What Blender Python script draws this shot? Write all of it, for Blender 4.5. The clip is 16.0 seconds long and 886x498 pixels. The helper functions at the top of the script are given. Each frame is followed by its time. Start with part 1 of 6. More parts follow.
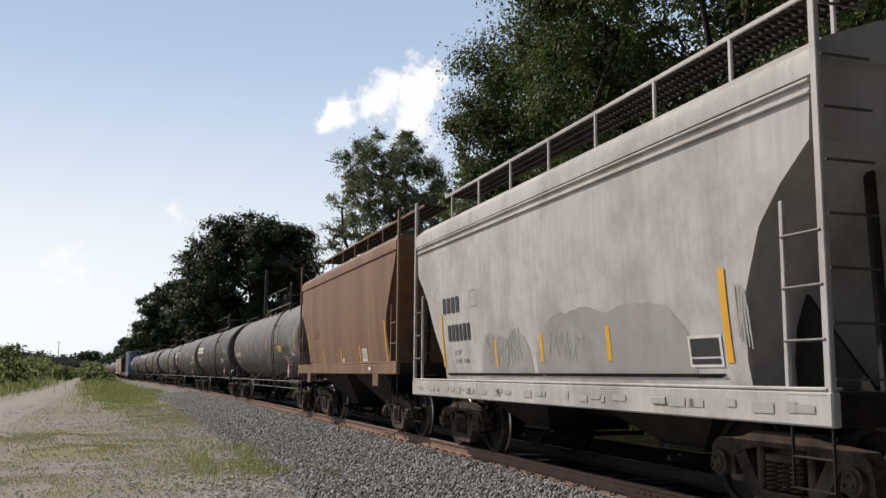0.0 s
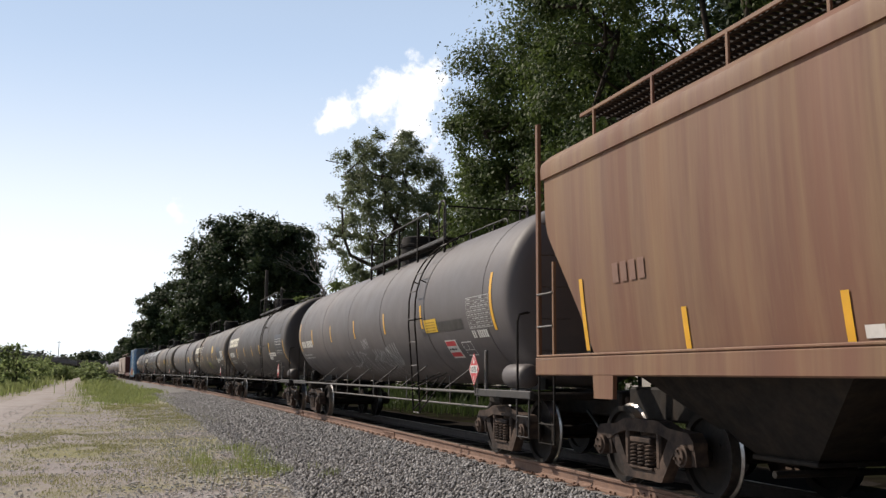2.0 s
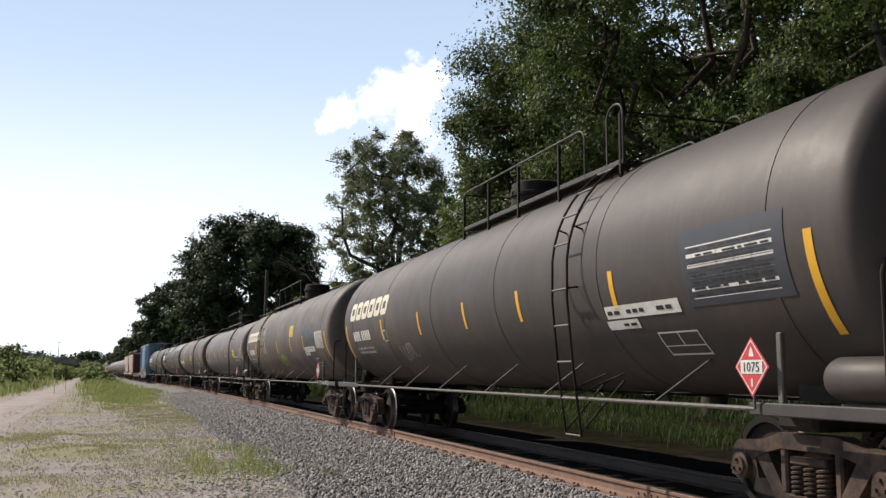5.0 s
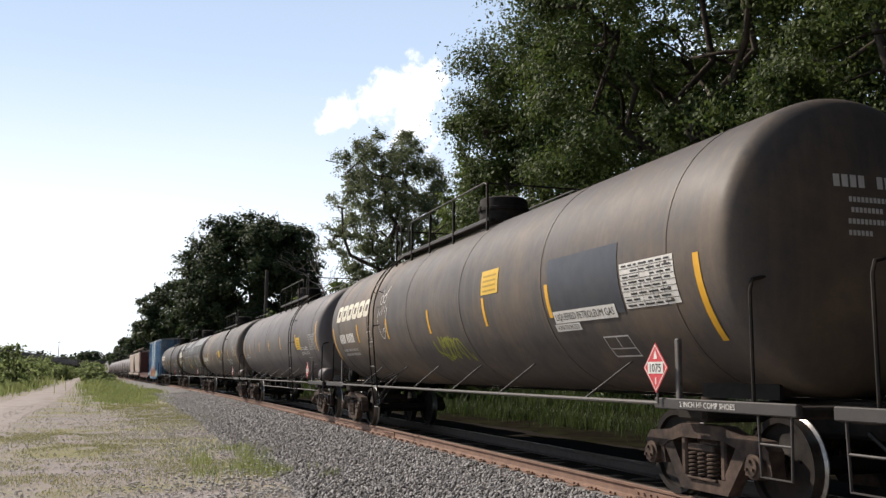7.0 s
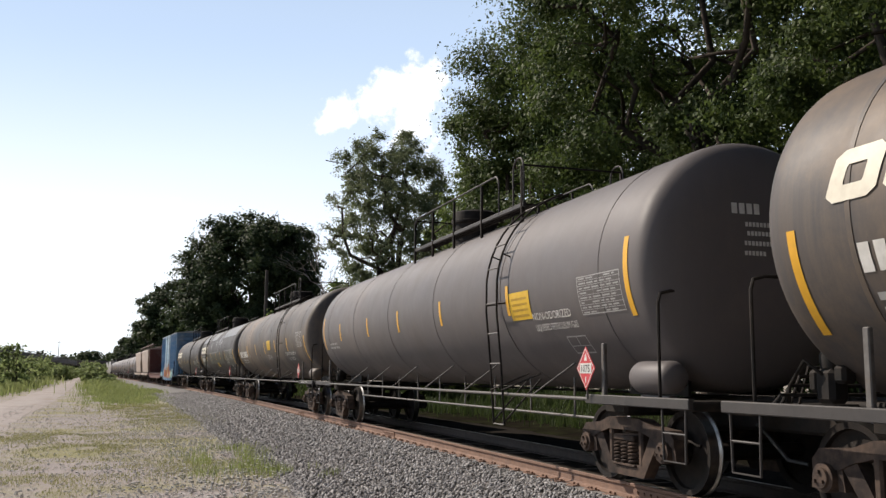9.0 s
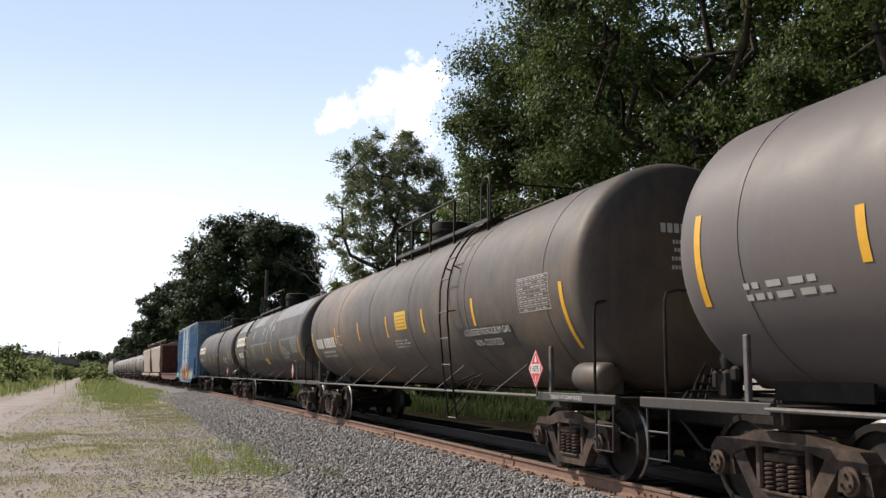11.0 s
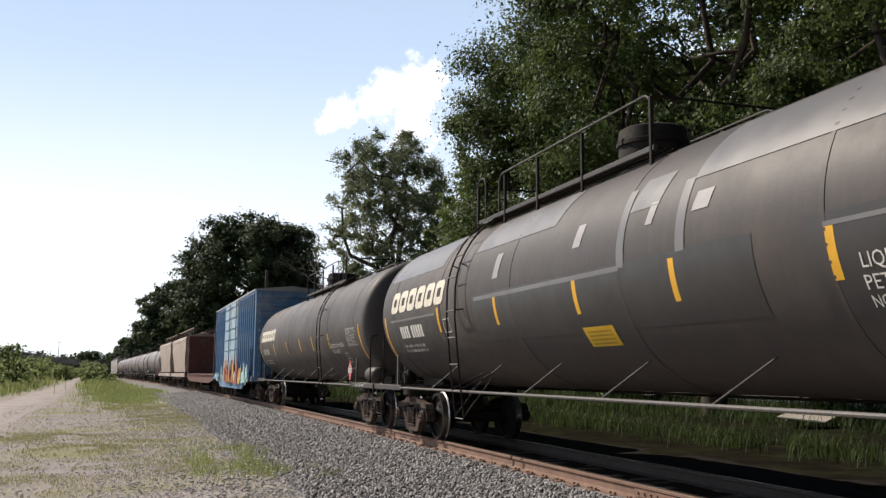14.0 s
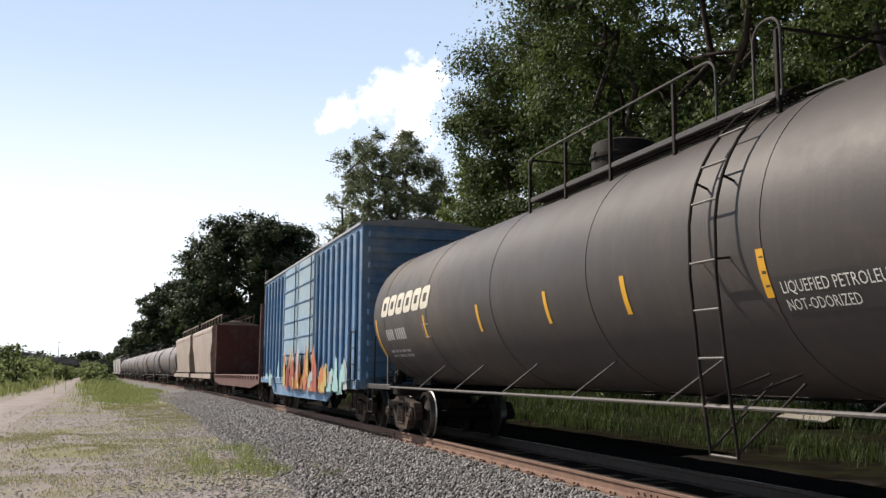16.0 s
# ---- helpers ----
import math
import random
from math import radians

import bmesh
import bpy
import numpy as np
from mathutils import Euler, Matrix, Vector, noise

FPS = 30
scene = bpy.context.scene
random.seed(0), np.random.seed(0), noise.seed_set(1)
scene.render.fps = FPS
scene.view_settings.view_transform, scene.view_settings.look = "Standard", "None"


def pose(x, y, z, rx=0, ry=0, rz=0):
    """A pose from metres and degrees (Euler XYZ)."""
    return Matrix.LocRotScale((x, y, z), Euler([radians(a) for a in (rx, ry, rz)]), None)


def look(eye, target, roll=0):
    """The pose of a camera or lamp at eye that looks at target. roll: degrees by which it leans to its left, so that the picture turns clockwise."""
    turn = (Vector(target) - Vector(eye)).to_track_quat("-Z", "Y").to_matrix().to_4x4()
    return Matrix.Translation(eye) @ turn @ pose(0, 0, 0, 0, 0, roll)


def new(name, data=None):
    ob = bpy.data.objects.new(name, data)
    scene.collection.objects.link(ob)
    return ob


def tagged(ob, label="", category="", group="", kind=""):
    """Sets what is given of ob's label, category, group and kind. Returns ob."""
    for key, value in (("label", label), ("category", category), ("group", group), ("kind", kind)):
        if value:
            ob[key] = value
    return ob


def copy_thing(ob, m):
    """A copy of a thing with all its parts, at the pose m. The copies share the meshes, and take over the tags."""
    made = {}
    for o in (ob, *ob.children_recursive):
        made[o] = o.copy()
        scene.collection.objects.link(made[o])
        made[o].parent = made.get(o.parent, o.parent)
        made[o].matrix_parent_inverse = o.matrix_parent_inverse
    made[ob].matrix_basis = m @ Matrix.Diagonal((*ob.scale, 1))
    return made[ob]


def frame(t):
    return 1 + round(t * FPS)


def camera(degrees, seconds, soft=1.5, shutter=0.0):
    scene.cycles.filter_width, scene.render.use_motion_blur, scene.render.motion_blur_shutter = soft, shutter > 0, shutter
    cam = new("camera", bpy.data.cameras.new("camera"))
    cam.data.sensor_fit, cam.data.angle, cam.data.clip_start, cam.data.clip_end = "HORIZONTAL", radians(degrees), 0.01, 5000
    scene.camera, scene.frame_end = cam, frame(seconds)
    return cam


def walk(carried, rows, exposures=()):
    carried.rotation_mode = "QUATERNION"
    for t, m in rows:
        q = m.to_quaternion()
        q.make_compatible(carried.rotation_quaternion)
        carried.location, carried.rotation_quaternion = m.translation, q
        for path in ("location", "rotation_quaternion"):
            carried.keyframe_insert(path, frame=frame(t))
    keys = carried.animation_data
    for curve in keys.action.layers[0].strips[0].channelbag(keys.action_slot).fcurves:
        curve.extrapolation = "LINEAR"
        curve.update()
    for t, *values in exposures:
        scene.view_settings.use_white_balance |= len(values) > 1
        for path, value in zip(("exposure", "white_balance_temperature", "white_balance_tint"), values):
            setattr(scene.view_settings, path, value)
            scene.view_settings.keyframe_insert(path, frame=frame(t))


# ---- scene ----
# camera: stands still beside the track, looking along the passing train
cam = camera(50.83, 16.0, soft=1.4, shutter=0.0)


def stand(x, y, z, yaw, pitch, roll):
    ya, pi = radians(yaw), radians(pitch)
    way = Vector((math.sin(ya) * math.cos(pi), math.cos(ya) * math.cos(pi), math.sin(pi)))
    eye = Vector((x, y, z))
    return look(eye, eye + way * 10, roll)


CAM = stand(0, 0, 1.28, 17.637, 7.643, 0.386)
walk(cam, [(0, CAM), (16, CAM)], exposures=((0, -0.36, 6820, 12), (0.7, -0.32, 6820, 12), (1.5, -0.20, 6820, 12), (3.5, -0.04, 6820, 12), (7, 0.04, 6820, 12), (16, 0.04, 6820, 12)))

# light: afternoon sun from well ahead, over the open side of the path, thin summer haze
SUN_AZ, SUN_EL = -40.0, 41.0
az, el = radians(SUN_AZ), radians(SUN_EL)
to_sun = Vector((math.sin(az) * math.cos(el), math.cos(az) * math.cos(el), math.sin(el)))
sun = new("sun", bpy.data.lights.new("sun", "SUN"))
sun.data.energy, sun.data.angle, sun.data.color = 5.0, radians(0.53), (1.0, 0.93, 0.84)
sun.matrix_world = look(to_sun * 50, (0, 0, 0))

SKY, BLUE_VEIL, HAZE, CLOUD = 0.05, (12.4, 16.4, 22.4), (23.5, 25.6, 27.2), (24.5, 25.6, 26.8)
world = bpy.data.worlds.new("sky")
scene.world = world
world.use_nodes = True


def build_sky():
    nt = world.node_tree
    nt.nodes.clear()
    N, L = nt.nodes.new, nt.links.new
    out, bg, sky = N("ShaderNodeOutputWorld"), N("ShaderNodeBackground"), N("ShaderNodeTexSky")
    sky.sky_type, sky.sun_disc = "NISHITA", False
    sky.sun_elevation, sky.sun_rotation = el, az
    sky.air_density, sky.dust_density, sky.ozone_density = 0.5, 0.3, 2.0
    tc = N("ShaderNodeTexCoord")
    # a cumulus bank and a few faint shreds, given by the directions in which they stand
    def value(v, op, w):
        m = N("ShaderNodeMath")
        m.operation = op
        for sock, q in zip(m.inputs, (v, w)):
            if isinstance(q, (int, float)):
                sock.default_value = q
            elif q is not None:
                L(q, sock)
        return m.outputs[0]

    def span(src, lo, hi, to0=0.0, to1=1.0, smooth=True):
        r = N("ShaderNodeMapRange")
        if smooth:
            r.interpolation_type = "SMOOTHSTEP"
        for key, q in (("From Min", lo), ("From Max", hi), ("To Min", to0), ("To Max", to1)):
            r.inputs[key].default_value = q
        L(src, r.inputs["Value"])
        return r.outputs["Result"]

    def puff_noise(sc, seed):
        mp = N("ShaderNodeMapping")
        mp.inputs["Location"].default_value = (seed, 0, 0)
        L(tc.outputs["Generated"], mp.inputs["Vector"])
        n = N("ShaderNodeTexNoise")
        n.inputs["Scale"].default_value, n.inputs["Detail"].default_value, n.inputs["Roughness"].default_value = sc, 9.0, 0.58
        L(mp.outputs[0], n.inputs["Vector"])
        return n.outputs["Fac"]

    def toward(d):
        m = N("ShaderNodeVectorMath")
        m.operation = "DISTANCE"
        L(tc.outputs["Generated"], m.inputs[0])
        m.inputs[1].default_value = Vector(d).normalized()
        return m.outputs["Value"]

    def mixed(fac, a, colour):
        mx = N("ShaderNodeMix")
        mx.data_type = "RGBA"
        L(fac, mx.inputs[0])
        L(a, mx.inputs[6])
        mx.inputs[7].default_value = (*colour, 1)
        return mx.outputs[2]

    # summer haze: a white veil low over the horizon and wide round the sun
    sep = N("ShaderNodeSeparateXYZ")
    L(tc.outputs["Generated"], sep.inputs[0])
    dist = toward(to_sun)
    thin = value(span(sep.outputs["Z"], 0.85, 0.25), "MULTIPLY", span(dist, 1.45, 1.12))
    col = mixed(value(thin, "MULTIPLY", 0.95), sky.outputs["Color"], BLUE_VEIL)
    thick = value(span(sep.outputs["Z"], 0.35, 0.04), "MULTIPLY", span(dist, 1.45, 0.75))
    col = mixed(thick, col, HAZE)
    total = None
    for (dx, dy, dz, rad, gain) in ((0.262, 0.920, 0.296, 0.046, 1.0), (0.232, 0.926, 0.296, 0.030, 1.0), (0.226, 0.930, 0.284, 0.032, 1.0), (0.262, 0.925, 0.268, 0.050, 0.9), (0.236, 0.926, 0.306, 0.022, 1.0),
                                    (0.184, 0.946, 0.272, 0.026, 0.95), (0.172, 0.948, 0.262, 0.020, 0.8),
                                    (-0.07, 0.985, 0.10, 0.045, 0.55), (0.035, 0.985, 0.165, 0.028, 0.5), (0.52, 0.82, 0.25, 0.13, 1.0)):
        f = span(toward((dx, dy, dz)), rad * 1.5, 0.0, 0.0, gain)
        total = f if total is None else value(total, "MAXIMUM", f)
    body = value(value(value(puff_noise(34.0, 3.1), "MULTIPLY", 1.7), "ADD", value(puff_noise(110.0, 9.7), "MULTIPLY", 0.60)), "SUBTRACT", 0.62)
    dens = value(total, "ADD", body)
    edge = span(dens, 0.95, 1.40)
    col = mixed(edge, col, CLOUD)
    L(col, bg.inputs["Color"])
    bg.inputs["Strength"].default_value = SKY
    L(bg.outputs[0], out.inputs["Surface"])


build_sky()

# ---- materials ----
MATS = {}


def surface(name, base, other=None, rough=0.6, metal=0.0, scale=3.0, dirt=None, dirt_amount=0.45, dirt_scale=0.8, streak=0.0, bump=0.15, bump_scale=60.0,
            spec=0.5, vary=0.0, stretch=(1, 1, 1), coat=0.0):
    """Paint, metal, wood, stone: two colours mottled at one size, dirt or wear at another, fine relief."""
    if name in MATS:
        return MATS[name]
    m = bpy.data.materials.new(name)
    m.use_nodes = True
    nt = m.node_tree
    N, L = nt.nodes.new, nt.links.new
    p = nt.nodes["Principled BSDF"]
    tc = N("ShaderNodeTexCoord")
    mp = N("ShaderNodeMapping")
    mp.inputs["Scale"].default_value = stretch
    L(tc.outputs["Object"], mp.inputs["Vector"])

    def tex(sc, detail, src=mp.outputs[0], r=0.6):
        n = N("ShaderNodeTexNoise")
        n.inputs["Scale"].default_value, n.inputs["Detail"].default_value, n.inputs["Roughness"].default_value = sc, detail, r
        L(src, n.inputs["Vector"])
        return n.outputs["Fac"]

    def ramp(src, lo, hi):
        r = N("ShaderNodeMapRange")
        r.inputs["From Min"].default_value, r.inputs["From Max"].default_value = lo, hi
        L(src, r.inputs["Value"])
        return r.outputs["Result"]

    def blend(f, a, b):
        x = N("ShaderNodeMix")
        x.data_type = "RGBA"
        for sock, val in ((x.inputs[0], f), (x.inputs[6], a), (x.inputs[7], b)):
            if isinstance(val, tuple):
                sock.default_value = (*val, 1)
            else:
                L(val, sock)
        return x.outputs[2]

    other = other or tuple(c * 0.72 for c in base)
    col = blend(ramp(tex(scale, 6), 0.35, 0.68), base, other)
    rgh = ramp(tex(scale * 2.3, 5), 0.2, 0.9)
    if dirt:
        col = blend(ramp(tex(dirt_scale, 9, r=0.7), 0.62 - dirt_amount * 0.35, 0.78 - dirt_amount * 0.2), col, dirt)
    if streak:
        mp2 = N("ShaderNodeMapping")
        mp2.inputs["Scale"].default_value = (6.0, 6.0, 0.25)
        L(tc.outputs["Object"], mp2.inputs["Vector"])
        s = N("ShaderNodeMath")
        s.operation = "MULTIPLY"
        L(ramp(tex(1.3, 5, mp2.outputs[0]), 0.45, 0.75), s.inputs[0])
        s.inputs[1].default_value = streak
        col = blend(s.outputs[0], col, dirt or tuple(c * 0.4 for c in base))
    if vary:
        oi = N("ShaderNodeObjectInfo")
        hsv = N("ShaderNodeHueSaturation")
        r = N("ShaderNodeMapRange")
        r.inputs["To Min"].default_value, r.inputs["To Max"].default_value = 1 - vary, 1 + vary
        L(oi.outputs["Random"], r.inputs["Value"])
        L(r.outputs["Result"], hsv.inputs["Value"])
        L(col, hsv.inputs["Color"])
        col = hsv.outputs["Color"]
    L(col, p.inputs["Base Color"])
    rr = N("ShaderNodeMapRange")
    rr.inputs["To Min"].default_value, rr.inputs["To Max"].default_value = max(rough - 0.12, 0.05), min(rough + 0.12, 1)
    L(rgh, rr.inputs["Value"])
    L(rr.outputs["Result"], p.inputs["Roughness"])
    p.inputs["Metallic"].default_value = metal
    p.inputs["Specular IOR Level"].default_value = spec
    if coat:
        p.inputs["Coat Weight"].default_value = coat
        p.inputs["Coat Roughness"].default_value = 0.25
    if bump:
        b = N("ShaderNodeBump")
        b.inputs["Strength"].default_value, b.inputs["Distance"].default_value = bump, 0.01
        L(tex(bump_scale, 6), b.inputs["Height"])
        L(b.outputs["Normal"], p.inputs["Normal"])
    MATS[name] = m
    return m


def leafy(name, dark, light, through_amount=0.35, gloss=0.45):
    """Leaves and grass: each leaf its own tint, some light through it."""
    if name in MATS:
        return MATS[name]
    m = bpy.data.materials.new(name)
    m.use_nodes = True
    nt = m.node_tree
    N, L = nt.nodes.new, nt.links.new
    p = nt.nodes["Principled BSDF"]
    geo = N("ShaderNodeNewGeometry")
    tc = N("ShaderNodeTexCoord")
    big = N("ShaderNodeTexNoise")
    big.inputs["Scale"].default_value, big.inputs["Detail"].default_value = 0.45, 3
    L(tc.outputs["Object"], big.inputs["Vector"])
    s = N("ShaderNodeMath")
    s.operation = "MULTIPLY_ADD"
    L(geo.outputs["Random Per Island"], s.inputs[0])
    s.inputs[1].default_value = 0.6
    L(big.outputs["Fac"], s.inputs[2])
    r = N("ShaderNodeMapRange")
    r.inputs["From Min"].default_value, r.inputs["From Max"].default_value = 0.35, 1.15
    L(s.outputs[0], r.inputs["Value"])
    x = N("ShaderNodeMix")
    x.data_type = "RGBA"
    x.inputs[6].default_value, x.inputs[7].default_value = (*dark, 1), (*light, 1)
    L(r.outputs["Result"], x.inputs[0])
    L(x.outputs[2], p.inputs["Base Color"])
    p.inputs["Roughness"].default_value = gloss
    p.inputs["Specular IOR Level"].default_value = 0.3
    t = N("ShaderNodeBsdfTranslucent")
    L(x.outputs[2], t.inputs["Color"])
    mx = N("ShaderNodeMixShader")
    mx.inputs[0].default_value = through_amount
    L(p.outputs[0], mx.inputs[1])
    L(t.outputs[0], mx.inputs[2])
    L(mx.outputs[0], nt.nodes["Material Output"].inputs["Surface"])
    MATS[name] = m
    return m


def plain(name, base, rough=0.6, metal=0.0):
    return surface(name, base, tuple(c * 0.85 for c in base), rough, metal, 5.0, bump=0.05)


STEEL_DARK = surface("black_grimy_steel", (0.013, 0.012, 0.011), (0.026, 0.021, 0.018), 0.75, 0.0, 6.0, (0.040, 0.030, 0.023), 0.45, 2.5, spec=0.2)
TRUCK_IRON = surface("dusty_cast_steel", (0.120, 0.082, 0.062), (0.055, 0.040, 0.033), 0.85, 0.0, 7.0, (0.028, 0.022, 0.020), 0.6, 3.0, bump=0.35, spec=0.2)
WHEEL_IRON = surface("oily_wheel_steel", (0.014, 0.012, 0.011), (0.028, 0.021, 0.017), 0.75, 0.0, 8.0, spec=0.2)
TREAD = surface("polished_tread_steel", (0.40, 0.38, 0.36), (0.26, 0.245, 0.23), 0.36, 1.0, 14.0, bump=0.05)
RAIL_RUST = surface("rusted_rail_steel", (0.235, 0.138, 0.095), (0.165, 0.098, 0.07), 0.85, 0.0, 5.0, (0.16, 0.09, 0.065), 0.35, 1.2, bump=0.3)
RAIL_TOP = surface("worn_rail_head", (0.42, 0.36, 0.32), (0.33, 0.27, 0.23), 0.35, 0.9, 9.0, bump=0.05)
YELLOW = plain("reflective_yellow", (0.80, 0.42, 0.03), 0.45)
WHITE = surface("white_marking_paint", (0.72, 0.70, 0.66), (0.58, 0.56, 0.52), 0.6, 0.0, 8.0, bump=0.05)
CREAM = surface("cream_marking_paint", (0.76, 0.71, 0.58), (0.62, 0.57, 0.46), 0.6, 0.0, 6.0, bump=0.05)
# rail steel with the train's shade in its colour, for the far rail
RAIL_SHADED = surface("shaded_rail_steel", (0.06, 0.042, 0.033), (0.04, 0.03, 0.025), 0.8, 0.0, 5.0)
DARK_GREY = surface("dark_grey_equipment_paint", (0.036, 0.032, 0.031), (0.056, 0.049, 0.045), 0.65, 0.0, 4.0, (0.035, 0.03, 0.028), 0.4, 2.0)
BLACK = plain("black_marking_paint", (0.02, 0.02, 0.02), 0.6)
RED = plain("red_placard", (0.62, 0.05, 0.06), 0.5)
GREYBAR = plain("grey_lettering", (0.42, 0.41, 0.39), 0.6)
GLEAM = surface("bare_handrail_steel", (0.14, 0.13, 0.122), (0.085, 0.078, 0.071), 0.6, 0.1, 12.0, (0.12, 0.085, 0.06), 0.3, 5.0)


# ---- mesh helpers ----
class Form:
    """Gathers vertices and faces for one mesh."""

    def __init__(self):
        self.v, self.f = [], []

    def add(self, verts, faces):
        n = len(self.v)
        self.v += [tuple(p) for p in verts]
        self.f += [tuple(i + n for i in q) for q in faces]
        return self

    def box(self, c, s, ch=0.0, rot=None):
        """A box with chamfered edges: centre, size."""
        hx, hy, hz = (q / 2 for q in s)
        ch = min(ch, hx * 0.6, hy * 0.6, hz * 0.6)
        vs, fs = [], []
        if ch <= 0:
            vs = [(x, y, z) for x in (-hx, hx) for y in (-hy, hy) for z in (-hz, hz)]
            fs = [(0, 1, 3, 2), (4, 6, 7, 5), (0, 4, 5, 1), (2, 3, 7, 6), (0, 2, 6, 4), (1, 5, 7, 3)]
        else:
            idx = {}
            for sx in (-1, 1):
                for sy in (-1, 1):
                    for sz in (-1, 1):
                        for k in range(3):
                            q = [sx * (hx - (ch if k != 0 else 0)), sy * (hy - (ch if k != 1 else 0)), sz * (hz - (ch if k != 2 else 0))]
                            idx[sx, sy, sz, k] = len(vs)
                            vs.append(tuple(q))
            for k in range(3):
                a, b = (k + 1) % 3, (k + 2) % 3
                for sg in (-1, 1):
                    q = []
                    for (u, w) in ((-1, -1), (1, -1), (1, 1), (-1, 1)):
                        sv = [0, 0, 0]
                        sv[k], sv[a], sv[b] = sg, u, w
                        q.append(idx[(*sv, k)])
                    fs.append(tuple(q) if sg > 0 else tuple(q[::-1]))
            for k in range(3):
                a, b = (k + 1) % 3, (k + 2) % 3
                for u in (-1, 1):
                    for w in (-1, 1):
                        s1, s2 = [0, 0, 0], [0, 0, 0]
                        s1[a] = s2[a] = u
                        s1[b] = s2[b] = w
                        s1[k], s2[k] = -1, 1
                        q = (idx[(*s1, a)], idx[(*s2, a)], idx[(*s2, b)], idx[(*s1, b)])
                        fs.append(q if u * w < 0 else q[::-1])
            for sx in (-1, 1):
                for sy in (-1, 1):
                    for sz in (-1, 1):
                        q = tuple(idx[sx, sy, sz, k] for k in range(3))
                        fs.append(q if sx * sy * sz > 0 else q[::-1])
        m = (rot.to_3x3() if rot else None)
        c = Vector(c)
        vs = [c + (m @ Vector(p) if m else Vector(p)) for p in vs]
        return self.add(vs, fs)

    def tube(self, pts, r, n=8, closed=False, cap=True):
        """A round bar along points."""
        pts = [Vector(p) for p in pts]
        rings, ref = [], None
        for i, p in enumerate(pts):
            a = pts[max(i - 1, 0)] if not closed else pts[i - 1]
            b = pts[min(i + 1, len(pts) - 1)] if not closed else pts[(i + 1) % len(pts)]
            d = (b - a).normalized()
            if ref is None or abs(ref.dot(d)) > 0.98:
                ref = Vector((0, 0, 1)) if abs(d.z) < 0.9 else Vector((1, 0, 0))
            u = d.cross(ref).normalized()
            w = d.cross(u).normalized()
            ref = -w if abs(d.dot(Vector((0, 0, 1)))) < 2 else ref
            rings.append([p + r * (math.cos(t) * u + math.sin(t) * w) for t in [2 * math.pi * k / n for k in range(n)]])
        vs = [q for ring in rings for q in ring]
        fs = []
        m = len(pts)
        for i in range(m if closed else m - 1):
            j = (i + 1) % m
            for k in range(n):
                fs.append((i * n + k, i * n + (k + 1) % n, j * n + (k + 1) % n, j * n + k))
        if cap and not closed:
            fs.append(tuple(range(n))[::-1])
            fs.append(tuple((m - 1) * n + k for k in range(n)))
        return self.add(vs, fs)

    def lathe(self, prof, axis, n=32, at=(0, 0, 0)):
        """Profile of (along, radius) turned round the axis 'x', 'y' or 'z'."""
        vs, fs = [], []
        for (a, r) in prof:
            for k in range(n):
                t = 2 * math.pi * k / n
                c, s = r * math.cos(t), r * math.sin(t)
                vs.append({"x": (a, c, s), "y": (s, a, c), "z": (c, s, a)}[axis])
        for i in range(len(prof) - 1):
            for k in range(n):
                fs.append((i * n + k, i * n + (k + 1) % n, (i + 1) * n + (k + 1) % n, (i + 1) * n + k))
        if prof[0][1] > 1e-4:
            fs.append(tuple(range(n))[::-1])
        if prof[-1][1] > 1e-4:
            fs.append(tuple((len(prof) - 1) * n + k for k in range(n)))
        at = Vector(at)
        return self.add([at + Vector(p) for p in vs], fs)

    def slab(self, poly, x0, x1, plane="yz"):
        """A flat outline with thickness; plane 'yz' spans x0..x1 in x, 'xz' in y, 'xy' in z."""
        n = len(poly)

        def put(a, b, t):
            return {"yz": (t, a, b), "xz": (a, t, b), "xy": (a, b, t)}[plane]
        vs = [put(a, b, x0) for a, b in poly] + [put(a, b, x1) for a, b in poly]
        fs = [tuple(range(n)), tuple(range(2 * n - 1, n - 1, -1))]
        fs += [(i, n + i, n + (i + 1) % n, (i + 1) % n) for i in range(n)]
        return self.add(vs, fs)

    def mesh(self, name, mats, smooth=None, recalc=True):
        me = bpy.data.meshes.new(name)
        me.from_pydata(self.v, [], self.f)
        for m in (mats if isinstance(mats, (list, tuple)) else [mats]):
            me.materials.append(m)
        if recalc:
            bm = bmesh.new()
            bm.from_mesh(me)
            bmesh.ops.recalc_face_normals(bm, faces=bm.faces)
            bm.to_mesh(me)
            bm.free()
        if smooth:
            me.polygons.foreach_set("use_smooth", [True] * len(me.polygons))
            me.set_sharp_from_angle(angle=radians(smooth))
        me.update()
        return me


def part(name, form, material, parent, label="", smooth=35, at=None):
    """One mesh object under a thing or a part. form: a Form, or a mesh that is shared."""
    me = form.mesh(name, material, smooth) if isinstance(form, Form) else form
    ob = new(name, me)
    ob.parent = parent
    if at is not None:
        ob.matrix_basis = at
    if label:
        ob["label"] = label
    return ob


def thing(name, label, category, group="", kind="", at=None, form=None, material=None, smooth=35):
    ob = new(name, form.mesh(name, material, smooth) if form else None)
    if not form:
        ob.empty_display_size = 0.3
    if at is not None:
        ob.matrix_basis = at
    return tagged(ob, label, category, group, kind)


